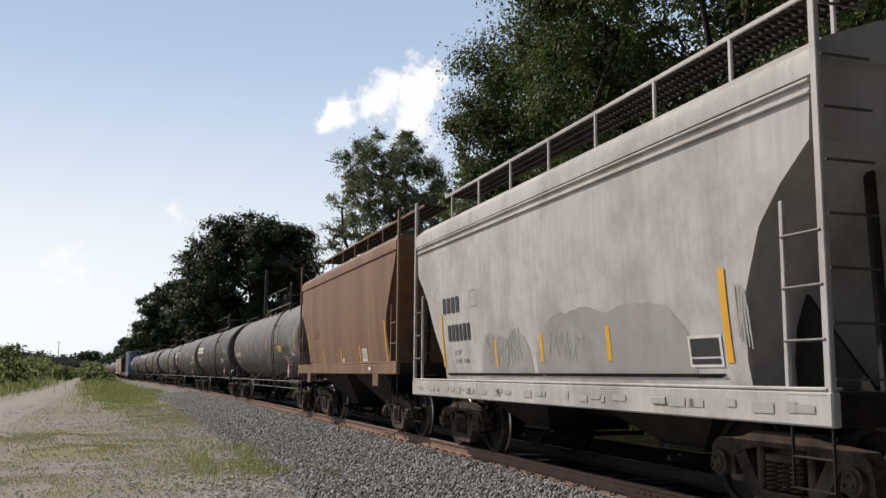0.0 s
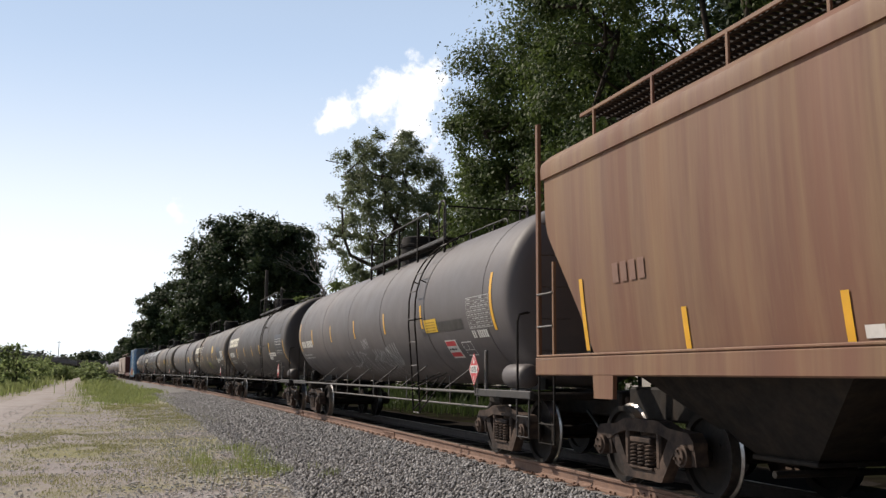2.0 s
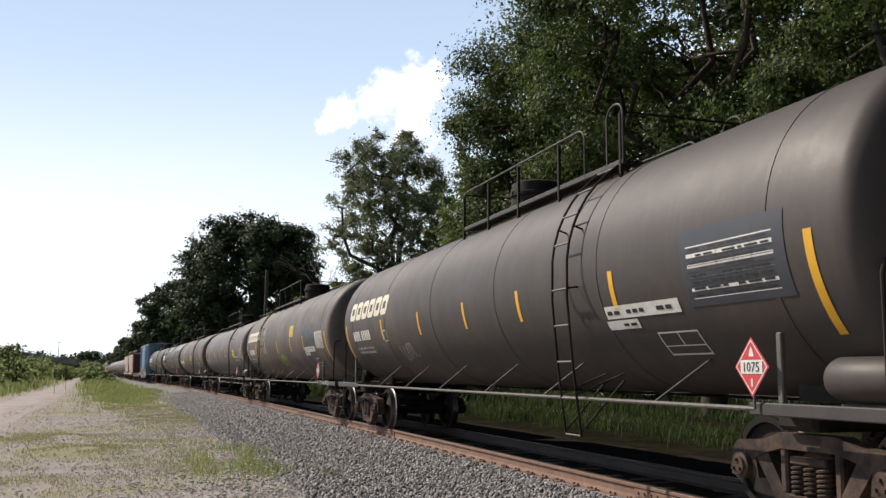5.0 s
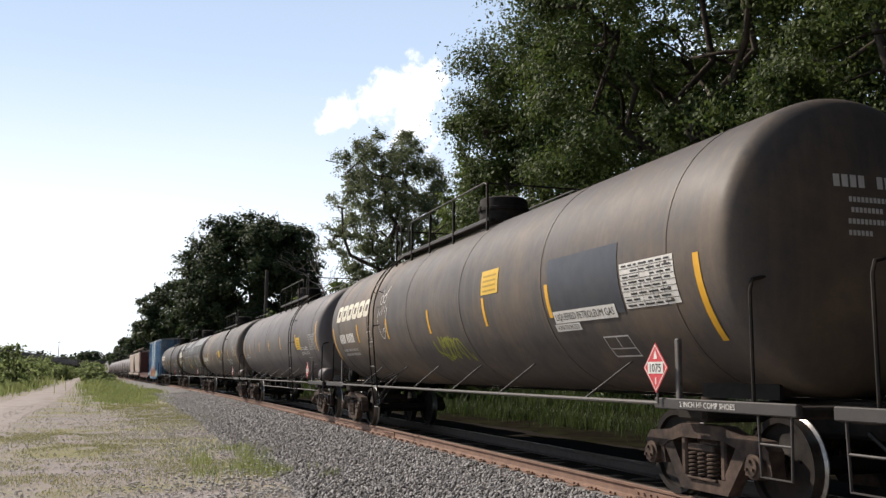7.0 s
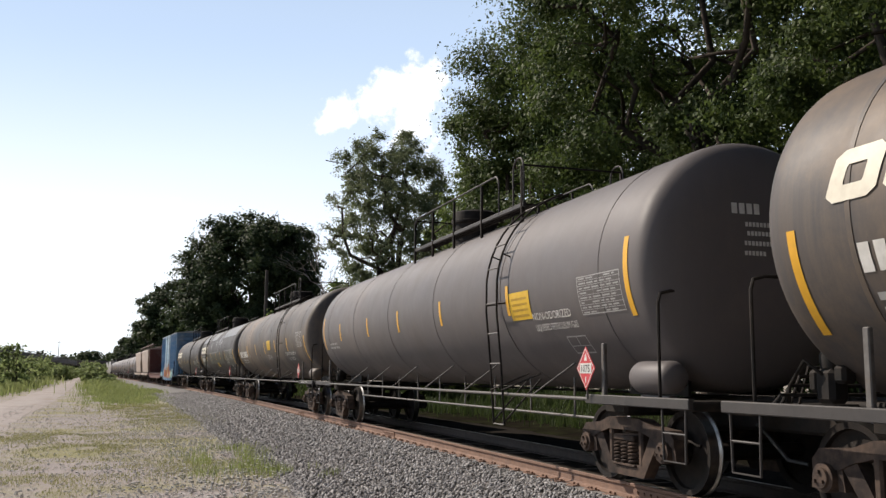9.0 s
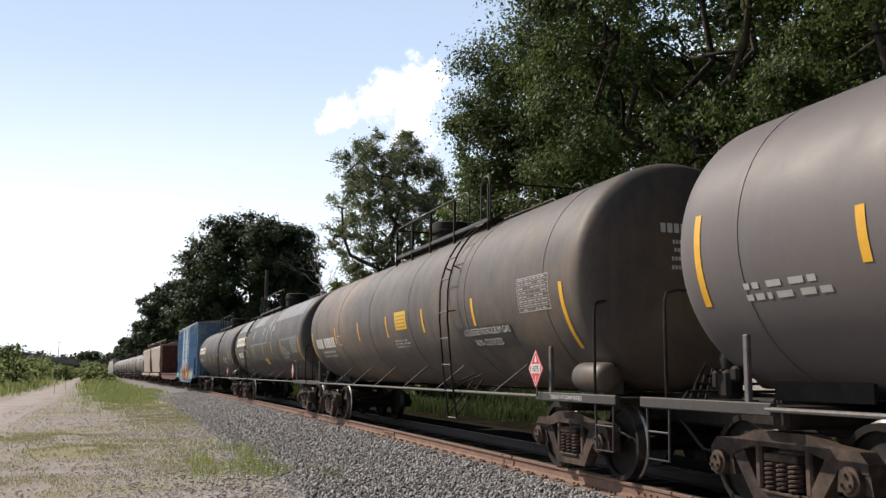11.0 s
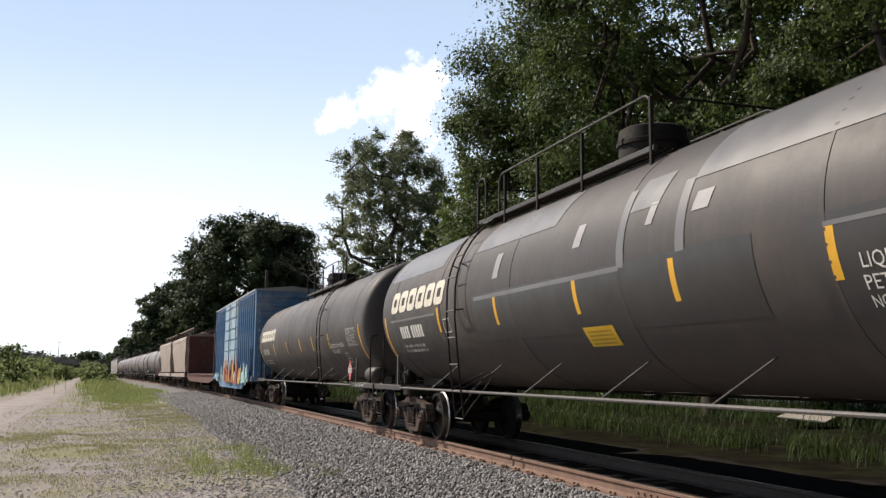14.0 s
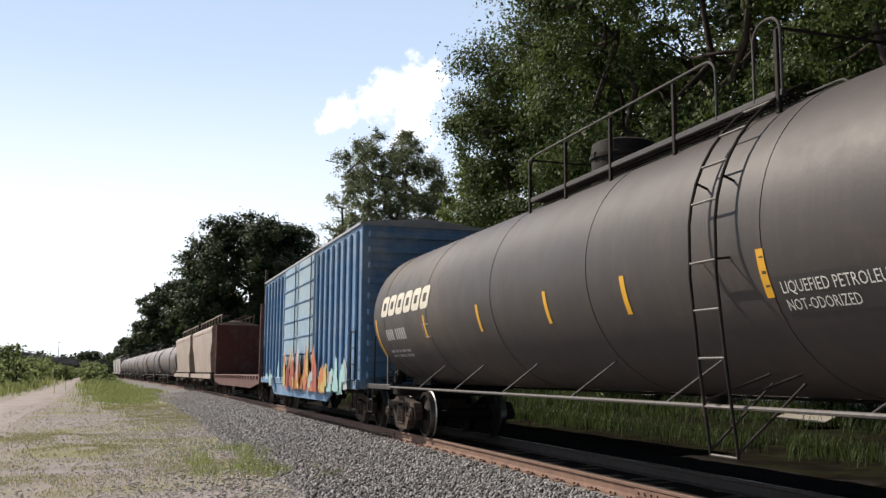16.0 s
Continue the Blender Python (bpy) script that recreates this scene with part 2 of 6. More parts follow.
def quads(name, verts, material, kind_smooth=False):
    """A mesh of loose quads from an array (n, 4, 3)."""
    n = len(verts)
    me = bpy.data.meshes.new(name)
    me.vertices.add(4 * n)
    me.vertices.foreach_set("co", np.asarray(verts, dtype=np.float32).ravel())
    me.loops.add(4 * n)
    me.loops.foreach_set("vertex_index", np.arange(4 * n, dtype=np.int32))
    me.polygons.add(n)
    me.polygons.foreach_set("loop_start", np.arange(0, 4 * n, 4, dtype=np.int32))
    me.materials.append(material)
    me.update(calc_edges=True)
    return me


# ---- the line of the track ----
XC, BEND, BEND_END = 6.48, 2.89e-4, 105.0


def line_x(y):
    """The middle of the track across, at y metres ahead."""
    k = min(max(y, 0.0), BEND_END)
    return XC - BEND * k * k - 2 * BEND * k * (y - k if y > BEND_END else 0.0)


def line_pose(y, z=0.0):
    k = min(max(y, 0.0), BEND_END)
    return pose(line_x(y), y, z, 0, 0, math.degrees(math.atan(2 * BEND * k)))


SPEED, GAIN = 9.092, 0.0271


def gone(t):
    """How far the train has come by t seconds."""
    return SPEED * t + GAIN * t * t / 2



# ---- rolling stock: shared pieces ----
SHARED = {}


def shared(key, make, material, smooth=35):
    if key not in SHARED:
        SHARED[key] = make().mesh(key, material, smooth)
    return SHARED[key]


def make_sideframe():
    f = Form()
    top = [(-1.06, 0.60), (-0.97, 0.69), (-0.58, 0.72), (-0.36, 0.79), (0.36, 0.79), (0.58, 0.72), (0.97, 0.69), (1.06, 0.60), (1.06, 0.52), (0.74, 0.53), (0.60, 0.59), (0.36, 0.65), (-0.36, 0.65),
           (-0.60, 0.59), (-0.74, 0.53), (-1.06, 0.52)]
    f.slab(top, -0.085, 0.085)
    f.slab([(-0.72, 0.55), (-0.55, 0.60), (-0.33, 0.27), (0.33, 0.27), (0.55, 0.60), (0.72, 0.55), (0.40, 0.13), (-0.40, 0.13)], -0.07, 0.07)
    for y in (-0.34, 0.34):
        f.box((0, y, 0.47), (0.15, 0.09, 0.42), 0.02)
    for y in (-0.89, 0.89):
        f.slab([(y - 0.17, 0.56), (y - 0.20, 0.36), (y - 0.12, 0.36), (y - 0.11, 0.54), (y + 0.11, 0.54), (y + 0.12, 0.36), (y + 0.20, 0.36), (y + 0.17, 0.56)], -0.075, 0.075)
    return f


def make_spring():
    f = Form()
    for (x, y) in ((-0.05, -0.16), (-0.05, 0.0), (-0.05, 0.16), (0.09, -0.08), (0.09, 0.08)):
        pts = []
        for k in range(61):
            a = 2 * math.pi * k / 10
            pts.append((x + 0.058 * math.cos(a), y + 0.058 * math.sin(a), 0.28 + 0.24 * k / 60))
        f.tube(pts, 0.014, 5)
    return f


def make_bolster():
    f = Form().box((0, 0, 0.58), (2.0, 0.36, 0.12), 0.03)
    f.box((0, 0, 0.68), (0.7, 0.36, 0.14), 0.03)
    for x in (-1.0, 1.0):
        f.box((x, 0, 0.56), (0.2, 0.46, 0.07), 0.015)
        f.box((x, 0, 0.255), (0.2, 0.5, 0.03), 0.008)
    for y in (-0.5, 0.5):
        f.box((0, y, 0.38), (1.9, 0.1, 0.12), 0.02)
    return f


def make_bearing():
    f = Form()
    f.lathe([(-0.16, 0.10), (0.0, 0.12), (0.10, 0.12), (0.105, 0.09), (0.13, 0.085), (0.135, 0.03)], "x", 18)
    for k in range(3):
        a = math.pi / 2 + k * 2 * math.pi / 3
        f.lathe([(0.13, 0.016), (0.155, 0.016)], "x", 6, (0, 0.052 * math.cos(a), 0.052 * math.sin(a)))
    return f


def wheelset_mesh():
    if "wheelset" in SHARED:
        return SHARED["wheelset"]
    f = Form()
    f.lathe([(-1.0, 0.07), (-0.9, 0.09), (-0.6, 0.085), (0.6, 0.085), (0.9, 0.09), (1.0, 0.07)], "x", 14)
    for s in (-1, 1):
        prof = [(-0.80, 0.09), (-0.82, 0.13), (-0.79, 0.17), (-0.755, 0.30), (-0.775, 0.385), (-0.82, 0.392), (-0.825, 0.452), (-0.72, 0.459), (-0.70, 0.487), (-0.685, 0.485), (-0.684, 0.39), (-0.725, 0.38),
                (-0.715, 0.30), (-0.70, 0.17), (-0.66, 0.13), (-0.66, 0.09)]
        f.lathe([(s * -a, r) for a, r in prof], "x", 40)
        for k in range(2):
            a = k * math.pi + 0.4
            f.lathe([(s * 0.78, 0.02), (s * 0.80, 0.02)], "x", 8, (0, 0.22 * math.cos(a), 0.22 * math.sin(a)))
    me = f.mesh("wheelset", [WHEEL_IRON, TREAD], 40)
    for p in me.polygons:
        c = p.center
        r = math.hypot(c.y, c.z)
        if r > 0.447 and 0.68 < abs(c.x) < 0.835:
            p.material_index = 1
    SHARED["wheelset"] = me
    return me


WHEELS = []


def truck(car, y, near=True):
    """A four-wheel truck at y along the car: frames, springs, bearings and two wheelsets."""
    tr = part("truck", shared("bolster", make_bolster, TRUCK_IRON), None, car, "dusty brown cast-steel four-wheel truck", at=pose(0, y, 0))
    for s in (-1, 1):
        part("side_frame", shared("side_frame", make_sideframe, TRUCK_IRON), None, tr, at=pose(s * 1.0, 0, 0))
        part("spring_nest", shared("spring_nest", make_spring, TRUCK_IRON), None, tr, at=pose(s * 1.0, 0, 0, 0, 0, 180 if s > 0 else 0))
        for d in (-0.89, 0.89):
            part("bearing", shared("bearing", make_bearing, TRUCK_IRON), None, tr, at=pose(s * 1.03, d, 0.457, 0, 0, 180 if s < 0 else 0))
    for d in (-0.89, 0.89):
        w = part("wheelset", wheelset_mesh(), None, tr, at=pose(0, d, 0.457))
        if near:
            WHEELS.append((w, d))
    return tr


def coupler(car, y, sgn):
    f = Form()
    f.box((0, y + sgn * 0.1, 0.86), (0.16, 0.9, 0.18), 0.02)
    f.box((0.03, y + sgn * 0.55, 0.86), (0.30, 0.28, 0.28), 0.06)
    f.box((-0.09, y + sgn * 0.72, 0.86), (0.10, 0.16, 0.26), 0.04)
    part("coupler", f, TRUCK_IRON, car)
    # air hose hanging beside it
    g = Form().tube([(-0.35, y + sgn * 0.05, 0.78), (-0.36, y + sgn * 0.25, 0.66), (-0.3, y + sgn * 0.45, 0.45), (-0.2, y + sgn * 0.62, 0.42)], 0.022, 7)
    part("air_hose", g, BLACK, car)


# ---- tank cars ----
TANK_R, TANK_Z, TANK_H, HEAD = 1.48, 2.55, 8.78, 0.46
SLIM, STOUT = (1.43, 2.52), (1.48, 2.55)


def shell_size(size):
    """Radius and height of the middle of the tank that is built or marked next."""
    global TANK_R, TANK_Z
    TANK_R, TANK_Z = size



def make_tank():
    f = Form()
    prof = []
    head = [(HEAD * (1 - r ** 3.0) ** (1 / 3.0), r) for r in [0.0, 0.2, 0.4, 0.55, 0.68, 0.78, 0.86, 0.91, 0.945, 0.97, 0.985, 0.995, 1.0]]
    for dy, r in head:
        prof.append((-TANK_H - dy, TANK_R * r))
    n = 20
    for k in range(1, n):
        prof.append((-TANK_H + 2 * TANK_H * k / n, TANK_R))
    for dy, r in head[::-1]:
        prof.append((TANK_H + dy, TANK_R * r))
    return f.lathe(prof, "y", 72, (0, 0, TANK_Z))


def make_band():
    return Form().lathe([(-0.03, TANK_R - 0.01), (-0.028, TANK_R + 0.006), (0.028, TANK_R + 0.006), (0.03, TANK_R - 0.01)], "y", 72, (0, 0, TANK_Z))


def on_tank(y, z, lift=0.006):
    """The place on the shell's camera side at y along and height z."""
    s = max(-0.999, min(0.999, (z - TANK_Z) / TANK_R))
    a = math.asin(s)
    return Vector((-(TANK_R + lift) * math.cos(a), y, TANK_Z + (TANK_R + lift) * math.sin(a)))


def on_head(x, z, lift=0.012):
    """The place on the leading head at x across and height z."""
    r = min(0.999, math.hypot(x, z - TANK_Z) / TANK_R)
    return (x, -TANK_H - HEAD * (1 - r ** 3) ** (1 / 3) - lift, z)


def wrap_patch(form, y0, y1, z0, z1, lift=0.006, skew=0.0, ny=2):
    """A sheet lying on the shell between y0..y1 and z0..z1."""
    a0, a1 = math.asin((z0 - TANK_Z) / TANK_R), math.asin((z1 - TANK_Z) / TANK_R)
    nz = max(2, int(abs(a1 - a0) / 0.07) + 1)
    vs = []
    for i in range(nz + 1):
        a = a0 + (a1 - a0) * i / nz
        for j in range(ny + 1):
            y = y0 + (y1 - y0) * j / ny + skew * i / nz
            vs.append((-(TANK_R + lift) * math.cos(a), y, TANK_Z + (TANK_R + lift) * math.sin(a)))
    w = ny + 1
    form.add(vs, [(i * w + j, i * w + j + 1, (i + 1) * w + j + 1, (i + 1) * w + j) for i in range(nz) for j in range(ny)])
    return form


def flat_patch(form, y0, y1, z0, z1, x, skew=0.0):
    return form.add([(x, y0, z0), (x, y1, z0), (x, y1 + skew, z1), (x, y0 + skew, z1)], [(0, 1, 2, 3)])


def lettering(text, height, place, lift=0.0):
    """Built-in font as a mesh; place(u, v) gives the spot for u along the line of reading and v up, in metres."""
    cu = bpy.data.curves.new("lettering", "FONT")
    cu.body, cu.size = text, height / 0.7
    cu.resolution_u = 2
    tmp = bpy.data.objects.new("lettering", cu)
    scene.collection.objects.link(tmp)
    dg = bpy.context.evaluated_depsgraph_get()
    me = tmp.evaluated_get(dg).to_mesh()
    f = Form()
    f.add([place(v.co.x, v.co.y) for v in me.vertices], [tuple(p.vertices) for p in me.polygons])
    width = max((v.co.x for v in me.vertices), default=0)
    bpy.data.objects.remove(tmp)
    bpy.data.curves.remove(cu)
    return f, width


def make_ladder(z_top=4.0, width=0.42):
    """Side ladder that follows the shell at the top and hangs straight below, with its foot brackets."""
    stiles, rungs = Form(), []
    for y in (-width / 2, width / 2):
        pts = []
        for a in np.linspace(math.radians(72), math.radians(5), 10):
            pts.append((-(TANK_R + 0.13) * math.cos(a), y, TANK_Z + (TANK_R + 0.13) * math.sin(a)))
        pts += [(-TANK_R - 0.13, y, 2.2), (-TANK_R - 0.06, y, 1.4), (-1.44, y, 0.55)]
        stiles.tube(pts, 0.016, 7)
        stiles.tube([(-1.44, y, 0.6), (-TANK_R + 0.3, y - 0.6, 1.22)], 0.014, 6)
        stiles.tube([(-1.49, y, 1.05), (-TANK_R + 0.35, y - 0.5, 1.30)], 0.014, 6)
        for a in (math.radians(20), math.radians(60), math.radians(-8)):
            stiles.tube([(-(TANK_R + 0.13) * math.cos(a), y, TANK_Z + (TANK_R + 0.13) * math.sin(a)), (-TANK_R * math.cos(a), y, TANK_Z + TANK_R * math.sin(a))], 0.012, 6)
    for k in range(5):
        z = 0.56 + 0.44 * k
        xr = -float(np.interp(z, [0.55, 1.4, 2.2, 3], [1.44, TANK_R + 0.06, TANK_R + 0.13, TANK_R + 0.13]))
        rungs.append(Form().tube([(xr, -width / 2, z), (xr, width / 2, z)], 0.013, 6))
    for a in np.linspace(math.radians(12), math.radians(68), 5):
        x, z = -(TANK_R + 0.13) * math.cos(a), TANK_Z + (TANK_R + 0.13) * math.sin(a)
        rungs.append(Form().tube([(x, -width / 2, z), (x, width / 2, z)], 0.013, 6))
    return stiles, rungs


def round_rail(p0, p1, z0, z1, x, r=0.016, rad=0.18, both=True):
    """Handrail in one plane x: up from (p0, z0), along z1, down at p1."""
    pts = [(x, p0, z0)]
    for k in range(6):
        a = math.pi - math.pi / 2 * k / 5
        pts.append((x, p0 + rad * (1 + math.cos(a)) if p1 > p0 else p0 - rad * (1 + math.cos(a)), z1 - rad + rad * math.sin(a)))
    if both:
        for k in range(6):
            a = math.pi / 2 - math.pi / 2 * k / 5
            pts.append((x, p1 - rad * (1 - math.cos(a)) if p1 > p0 else p1 + rad * (1 - math.cos(a)), z1 - rad + rad * math.sin(a)))
        pts.append((x, p1, z0))
    else:
        pts.append((x, p1, z1))
    return Form().tube(pts, r, 7)


def valve_housing(car, y, dark):
    f = Form().lathe([(3.84, 0.46), (4.32, 0.46), (4.34, 0.49), (4.39, 0.49), (4.40, 0.47), (4.56, 0.45), (4.59, 0.40), (4.595, 0.02)], "z", 28, (0, y, 0))
    f.box((-0.47, y, 4.37), (0.06, 0.12, 0.10), 0.015)
    part("valve_housing", f, dark, car, "round black valve housing")


def platform(car, y0, y1, dark, gate):
    """Top walkway round the housing: grating, edge angle, posts and handrails."""
    zf = 3.93
    for x in (-0.86, 0.86):
        f = Form().box((x, (y0 + y1) / 2, zf), (0.06, y1 - y0, 0.07), 0.008)
        part("platform_edge", f, DARK_GREY, car)
        g = Form()
        n = int((y1 - y0) / 0.06)
        for k in range(n):
            g.box((x * 0.85, y0 + (k + 0.5) * (y1 - y0) / n, zf), (0.28, 0.014, 0.03))
        for dx in (-0.10, 0.0, 0.10):
            g.box((x * 0.85 + dx, (y0 + y1) / 2, zf - 0.005), (0.012, y1 - y0, 0.025))
        part("grating", g, dark, car)
    za = TANK_Z + math.sqrt(TANK_R ** 2 - 0.86 ** 2) - 0.02
    ys = [y0 + 0.06, y0 + 0.06 + (y1 - y0) * 0.30, y0 + 0.06 + (y1 - y0) * 0.55, y0 + (y1 - y0) * 0.78, y1 - 0.06]
    for x in (-0.88, 0.88):
        for yy in ys:
            part("post", Form().box((x, yy, (za + 4.56) / 2), (0.045, 0.05, 4.56 - za), 0.006), dark, car)
        a, b = (y0 + 1.05, y1 - 0.05)
        if gate > 0:
            a, b = (y0 + 0.05, y1 - 1.05)
        part("handrail", round_rail(a, b, zf, 4.60, x), DARK_GREY, car)
        e = y1 if gate > 0 else y0
        part("gate_rail", round_rail(e, e + (-0.42 if gate > 0 else 0.42), zf, 4.70, x), DARK_GREY, car)
    for yy in (y0 + 0.05, y1 - 0.05):
        part("end_rail", Form().tube([(-0.88, yy, 4.57), (0.88, yy, 4.57)], 0.016, 7), dark, car)


def end_platform(car, sgn, dark, tank):
    """Stub sill, head brace, step, grab irons and bent end railing at one end."""
    f = Form()
    f.box((0, sgn * 9.0, 0.88), (0.42, 2.3, 0.34), 0.03)
    f.box((0, sgn * 9.62, 0.98), (2.75, 0.42, 0.10), 0.02)
    f.box((0, sgn * 7.95, 0.92), (2.4, 0.5, 0.20), 0.04)
    part("stub_sill", f, dark, car)
    for x in (-0.6, 0.6):
        g = Form()
        g.slab([(sgn * 7.3, 1.05), (sgn * 8.6, 1.05), (sgn * 8.6, 1.30), (sgn * 7.9, 1.62), (sgn * 7.3, 1.62)], x - 0.02, x + 0.02)
        part("saddle", g, dark, car)
    for x in (-1.38, 1.38):
        part("side_sill", Form().box((x, sgn * 8.72, 1.0), (0.07, 2.2, 0.11), 0.01), DARK_GREY, car)
        s = Form()
        s.tube([(x, sgn * 9.72, 0.98), (x, sgn * 9.70, 0.42), (x, sgn * 9.30, 0.42), (x, sgn * 9.28, 0.98)], 0.014, 6)
        s.tube([(x, sgn * 9.71, 0.70), (x, sgn * 9.29, 0.70)], 0.012, 6)
        part("step", s, DARK_GREY, car)
        b = Form().box((x * 0.98, sgn * 8.0, 1.32), (0.05, 0.07, 0.66), 0.01)
        part("bracket", b, GLEAM, car)
    part("end_railing", Form().tube([(-1.3, sgn * (9.12 if sgn < 0 else 9.46), 1.0), (-1.3, sgn * (9.12 if sgn < 0 else 9.46), 2.05), (-1.27, sgn * (9.12 if sgn < 0 else 9.46), 2.15), (-1.15, sgn * (9.12 if sgn < 0 else 9.46), 2.18), (1.15, sgn * (9.12 if sgn < 0 else 9.46), 2.18), (1.27, sgn * (9.12 if sgn < 0 else 9.46), 2.15), (1.3, sgn * (9.12 if sgn < 0 else 9.46), 2.05), (1.3, sgn * (9.12 if sgn < 0 else 9.46), 1.0)], 0.018, 7), dark, car)


def brake_gear(car, sgn):
    """Valve block, cylinder and piping on one end platform."""
    v = Form().box((-0.85, sgn * 9.0, 1.20), (0.20, 0.22, 0.30), 0.04)
    v.box((-0.85, sgn * 8.84, 1.30), (0.15, 0.14, 0.16), 0.03)
    v.box((-0.86, sgn * 9.16, 1.24), (0.14, 0.12, 0.20), 0.03)
    v.lathe([(0.0, 0.09), (0.10, 0.10), (0.16, 0.08), (0.19, 0.03)], "z", 12, (-0.85, sgn * 9.0, 1.35))
    v.lathe([(0.0, 0.07), (0.18, 0.07), (0.21, 0.03)], "z", 12, (-0.7, sgn * 9.15, 1.12))
    v.tube([(-0.95, sgn * 9.0, 1.3), (-1.05, sgn * 9.1, 1.42), (-1.05, sgn * 9.3, 1.2), (-1.0, sgn * 9.4, 1.0)], 0.018, 6)
    part("brake_valve", v, STEEL_DARK, car)
    part("brake_cylinder", Form().lathe([(-0.3, 0.03), (-0.28, 0.15), (0.2, 0.15), (0.22, 0.05), (0.45, 0.03)], "y", 16, (-0.3, sgn * 8.95, 1.30)), DARK_GREY, car)
    p = Form()
    for k in range(4):
        z = 1.12 + 0.08 * k
        p.tube([(-1.15 + 0.1 * k, sgn * 9.45, 1.0), (-1.15 + 0.1 * k, sgn * 9.3, z), (0.4, sgn * 9.2, z), (1.0, sgn * 8.8, z)], 0.016, 6)
    part("brake_pipe", p, STEEL_DARK, car)


def side_bar(car, dark, low=GLEAM):
    """The long running bar along each side with its raking struts and lower pipe."""
    for x in (-1.40, 1.40):
        # the far bar's shade is put in by giving it the darker steel
        part("running_bar", Form().tube([(x, -7.7, 1.0), (x, 7.7, 1.0)], 0.022, 8), GLEAM if x < 0 else dark, car)
        for k, y in enumerate((-6.0, -3.2, -1.0, 1.3, 3.5, 5.6)):
            sg = 1 if x < 0 else -1
            z1 = 1.45
            part("strut", Form().tube([(x, y, 1.0), (-sg * math.sqrt(TANK_R ** 2 - (TANK_Z - z1) ** 2), y - 0.45, z1)], 0.013, 6), DARK_GREY, car)
    if low is GLEAM:
        f = Form().tube([(-0.75, -6.6, 0.72), (-0.75, 6.6, 0.72)], 0.02, 6)
        for y in np.linspace(-6, 6, 9):
            f.tube([(-0.75, y, 0.72), (-0.75, y, 1.25)], 0.016, 5)
        part("brake_rod", f, low, car)


def make_reservoir():
    f = Form().lathe([(-0.42, 0.02), (-0.405, 0.10), (-0.36, 0.155), (-0.30, 0.18), (0.30, 0.18), (0.36, 0.155), (0.405, 0.10), (0.42, 0.02)], "y", 20)
    f.box((0, 0, -0.22), (0.1, 0.6, 0.05), 0.01)
    return f


def placard(car, y, z, x=-1.46):
    """Diamond hazard sign on a bracket, flame above, number across, class below."""
    s = 0.235
    f = Form().slab([(y - s, z), (y, z - s * 1.1), (y + s, z), (y, z + s * 1.1)], x - 0.006, x)
    sign = part("placard", f, RED, car, "red diamond hazard placard with a white number field")
    g = Form()
    flat_patch(g, y - 0.15, y + 0.15, z - 0.06, z + 0.06, x - 0.010)
    part("number_field", g, WHITE, sign)
    h = Form()
    s2 = s * 0.92
    ring = [(y - s2, z), (y, z - s2 * 1.1), (y + s2, z), (y, z + s2 * 1.1)]
    s3 = s * 0.86
    ring2 = [(y - s3, z), (y, z - s3 * 1.1), (y + s3, z), (y, z + s3 * 1.1)]
    h.add([(x - 0.009, a, b) for a, b in ring + ring2], [(i, (i + 1) % 4, 4 + (i + 1) % 4, 4 + i) for i in range(4)])
    h.add([(x - 0.009, y - 0.035, z + 0.09), (x - 0.009, y + 0.035, z + 0.09), (x - 0.009, y + 0.02, z + 0.14), (x - 0.009, y, z + 0.18), (x - 0.009, y - 0.025, z + 0.13)], [(0, 1, 2, 3, 4)])
    h.add([(x - 0.009, y - 0.012, z - 0.17), (x - 0.009, y + 0.012, z - 0.17), (x - 0.009, y + 0.012, z - 0.10), (x - 0.009, y - 0.012, z - 0.10)], [(0, 1, 2, 3)])
    part("symbol", h, WHITE, sign)
    num, w = lettering("1075", 0.085, lambda u, v: (x - 0.014, y + 0.125 - u, z - 0.042 + v))
    part("number", num, BLACK, sign)
    part("placard_bracket", Form().tube([(x + 0.012, y, z - s), (x + 0.012, y, 1.0)], 0.012, 6), GLEAM, car)


def scribble(form, place, y, z, w, h, seed, thick=0.03, n=26):
    """A looping sprayed line with no letters in it."""
    rng = random.Random(seed)
    ph = [rng.uniform(0, 6.28) for _ in range(4)]
    pts = []
    for k in range(n * 6):
        t = k / (n * 6 - 1)
        a = y - w * t + 0.10 * w * math.sin(t * 31 + ph[0])
        b = z + h * (0.5 + 0.34 * math.sin(t * 37 + ph[1]) + 0.16 * math.sin(t * 71 + ph[2]))
        pts.append((a, b))
    vs, fs = [], []
    for i in range(len(pts)):
        p, q = pts[max(i - 1, 0)], pts[min(i + 1, len(pts) - 1)]
        dx, dz = q[0] - p[0], q[1] - p[1]
        d = math.hypot(dx, dz) or 1
        nx, nz = -dz / d * thick / 2, dx / d * thick / 2
        vs += [place(pts[i][0] + nx, pts[i][1] + nz), place(pts[i][0] - nx, pts[i][1] - nz)]
        if i:
            fs.append((2 * i - 2, 2 * i - 1, 2 * i + 1, 2 * i))
    form.add(vs, fs)
    return form


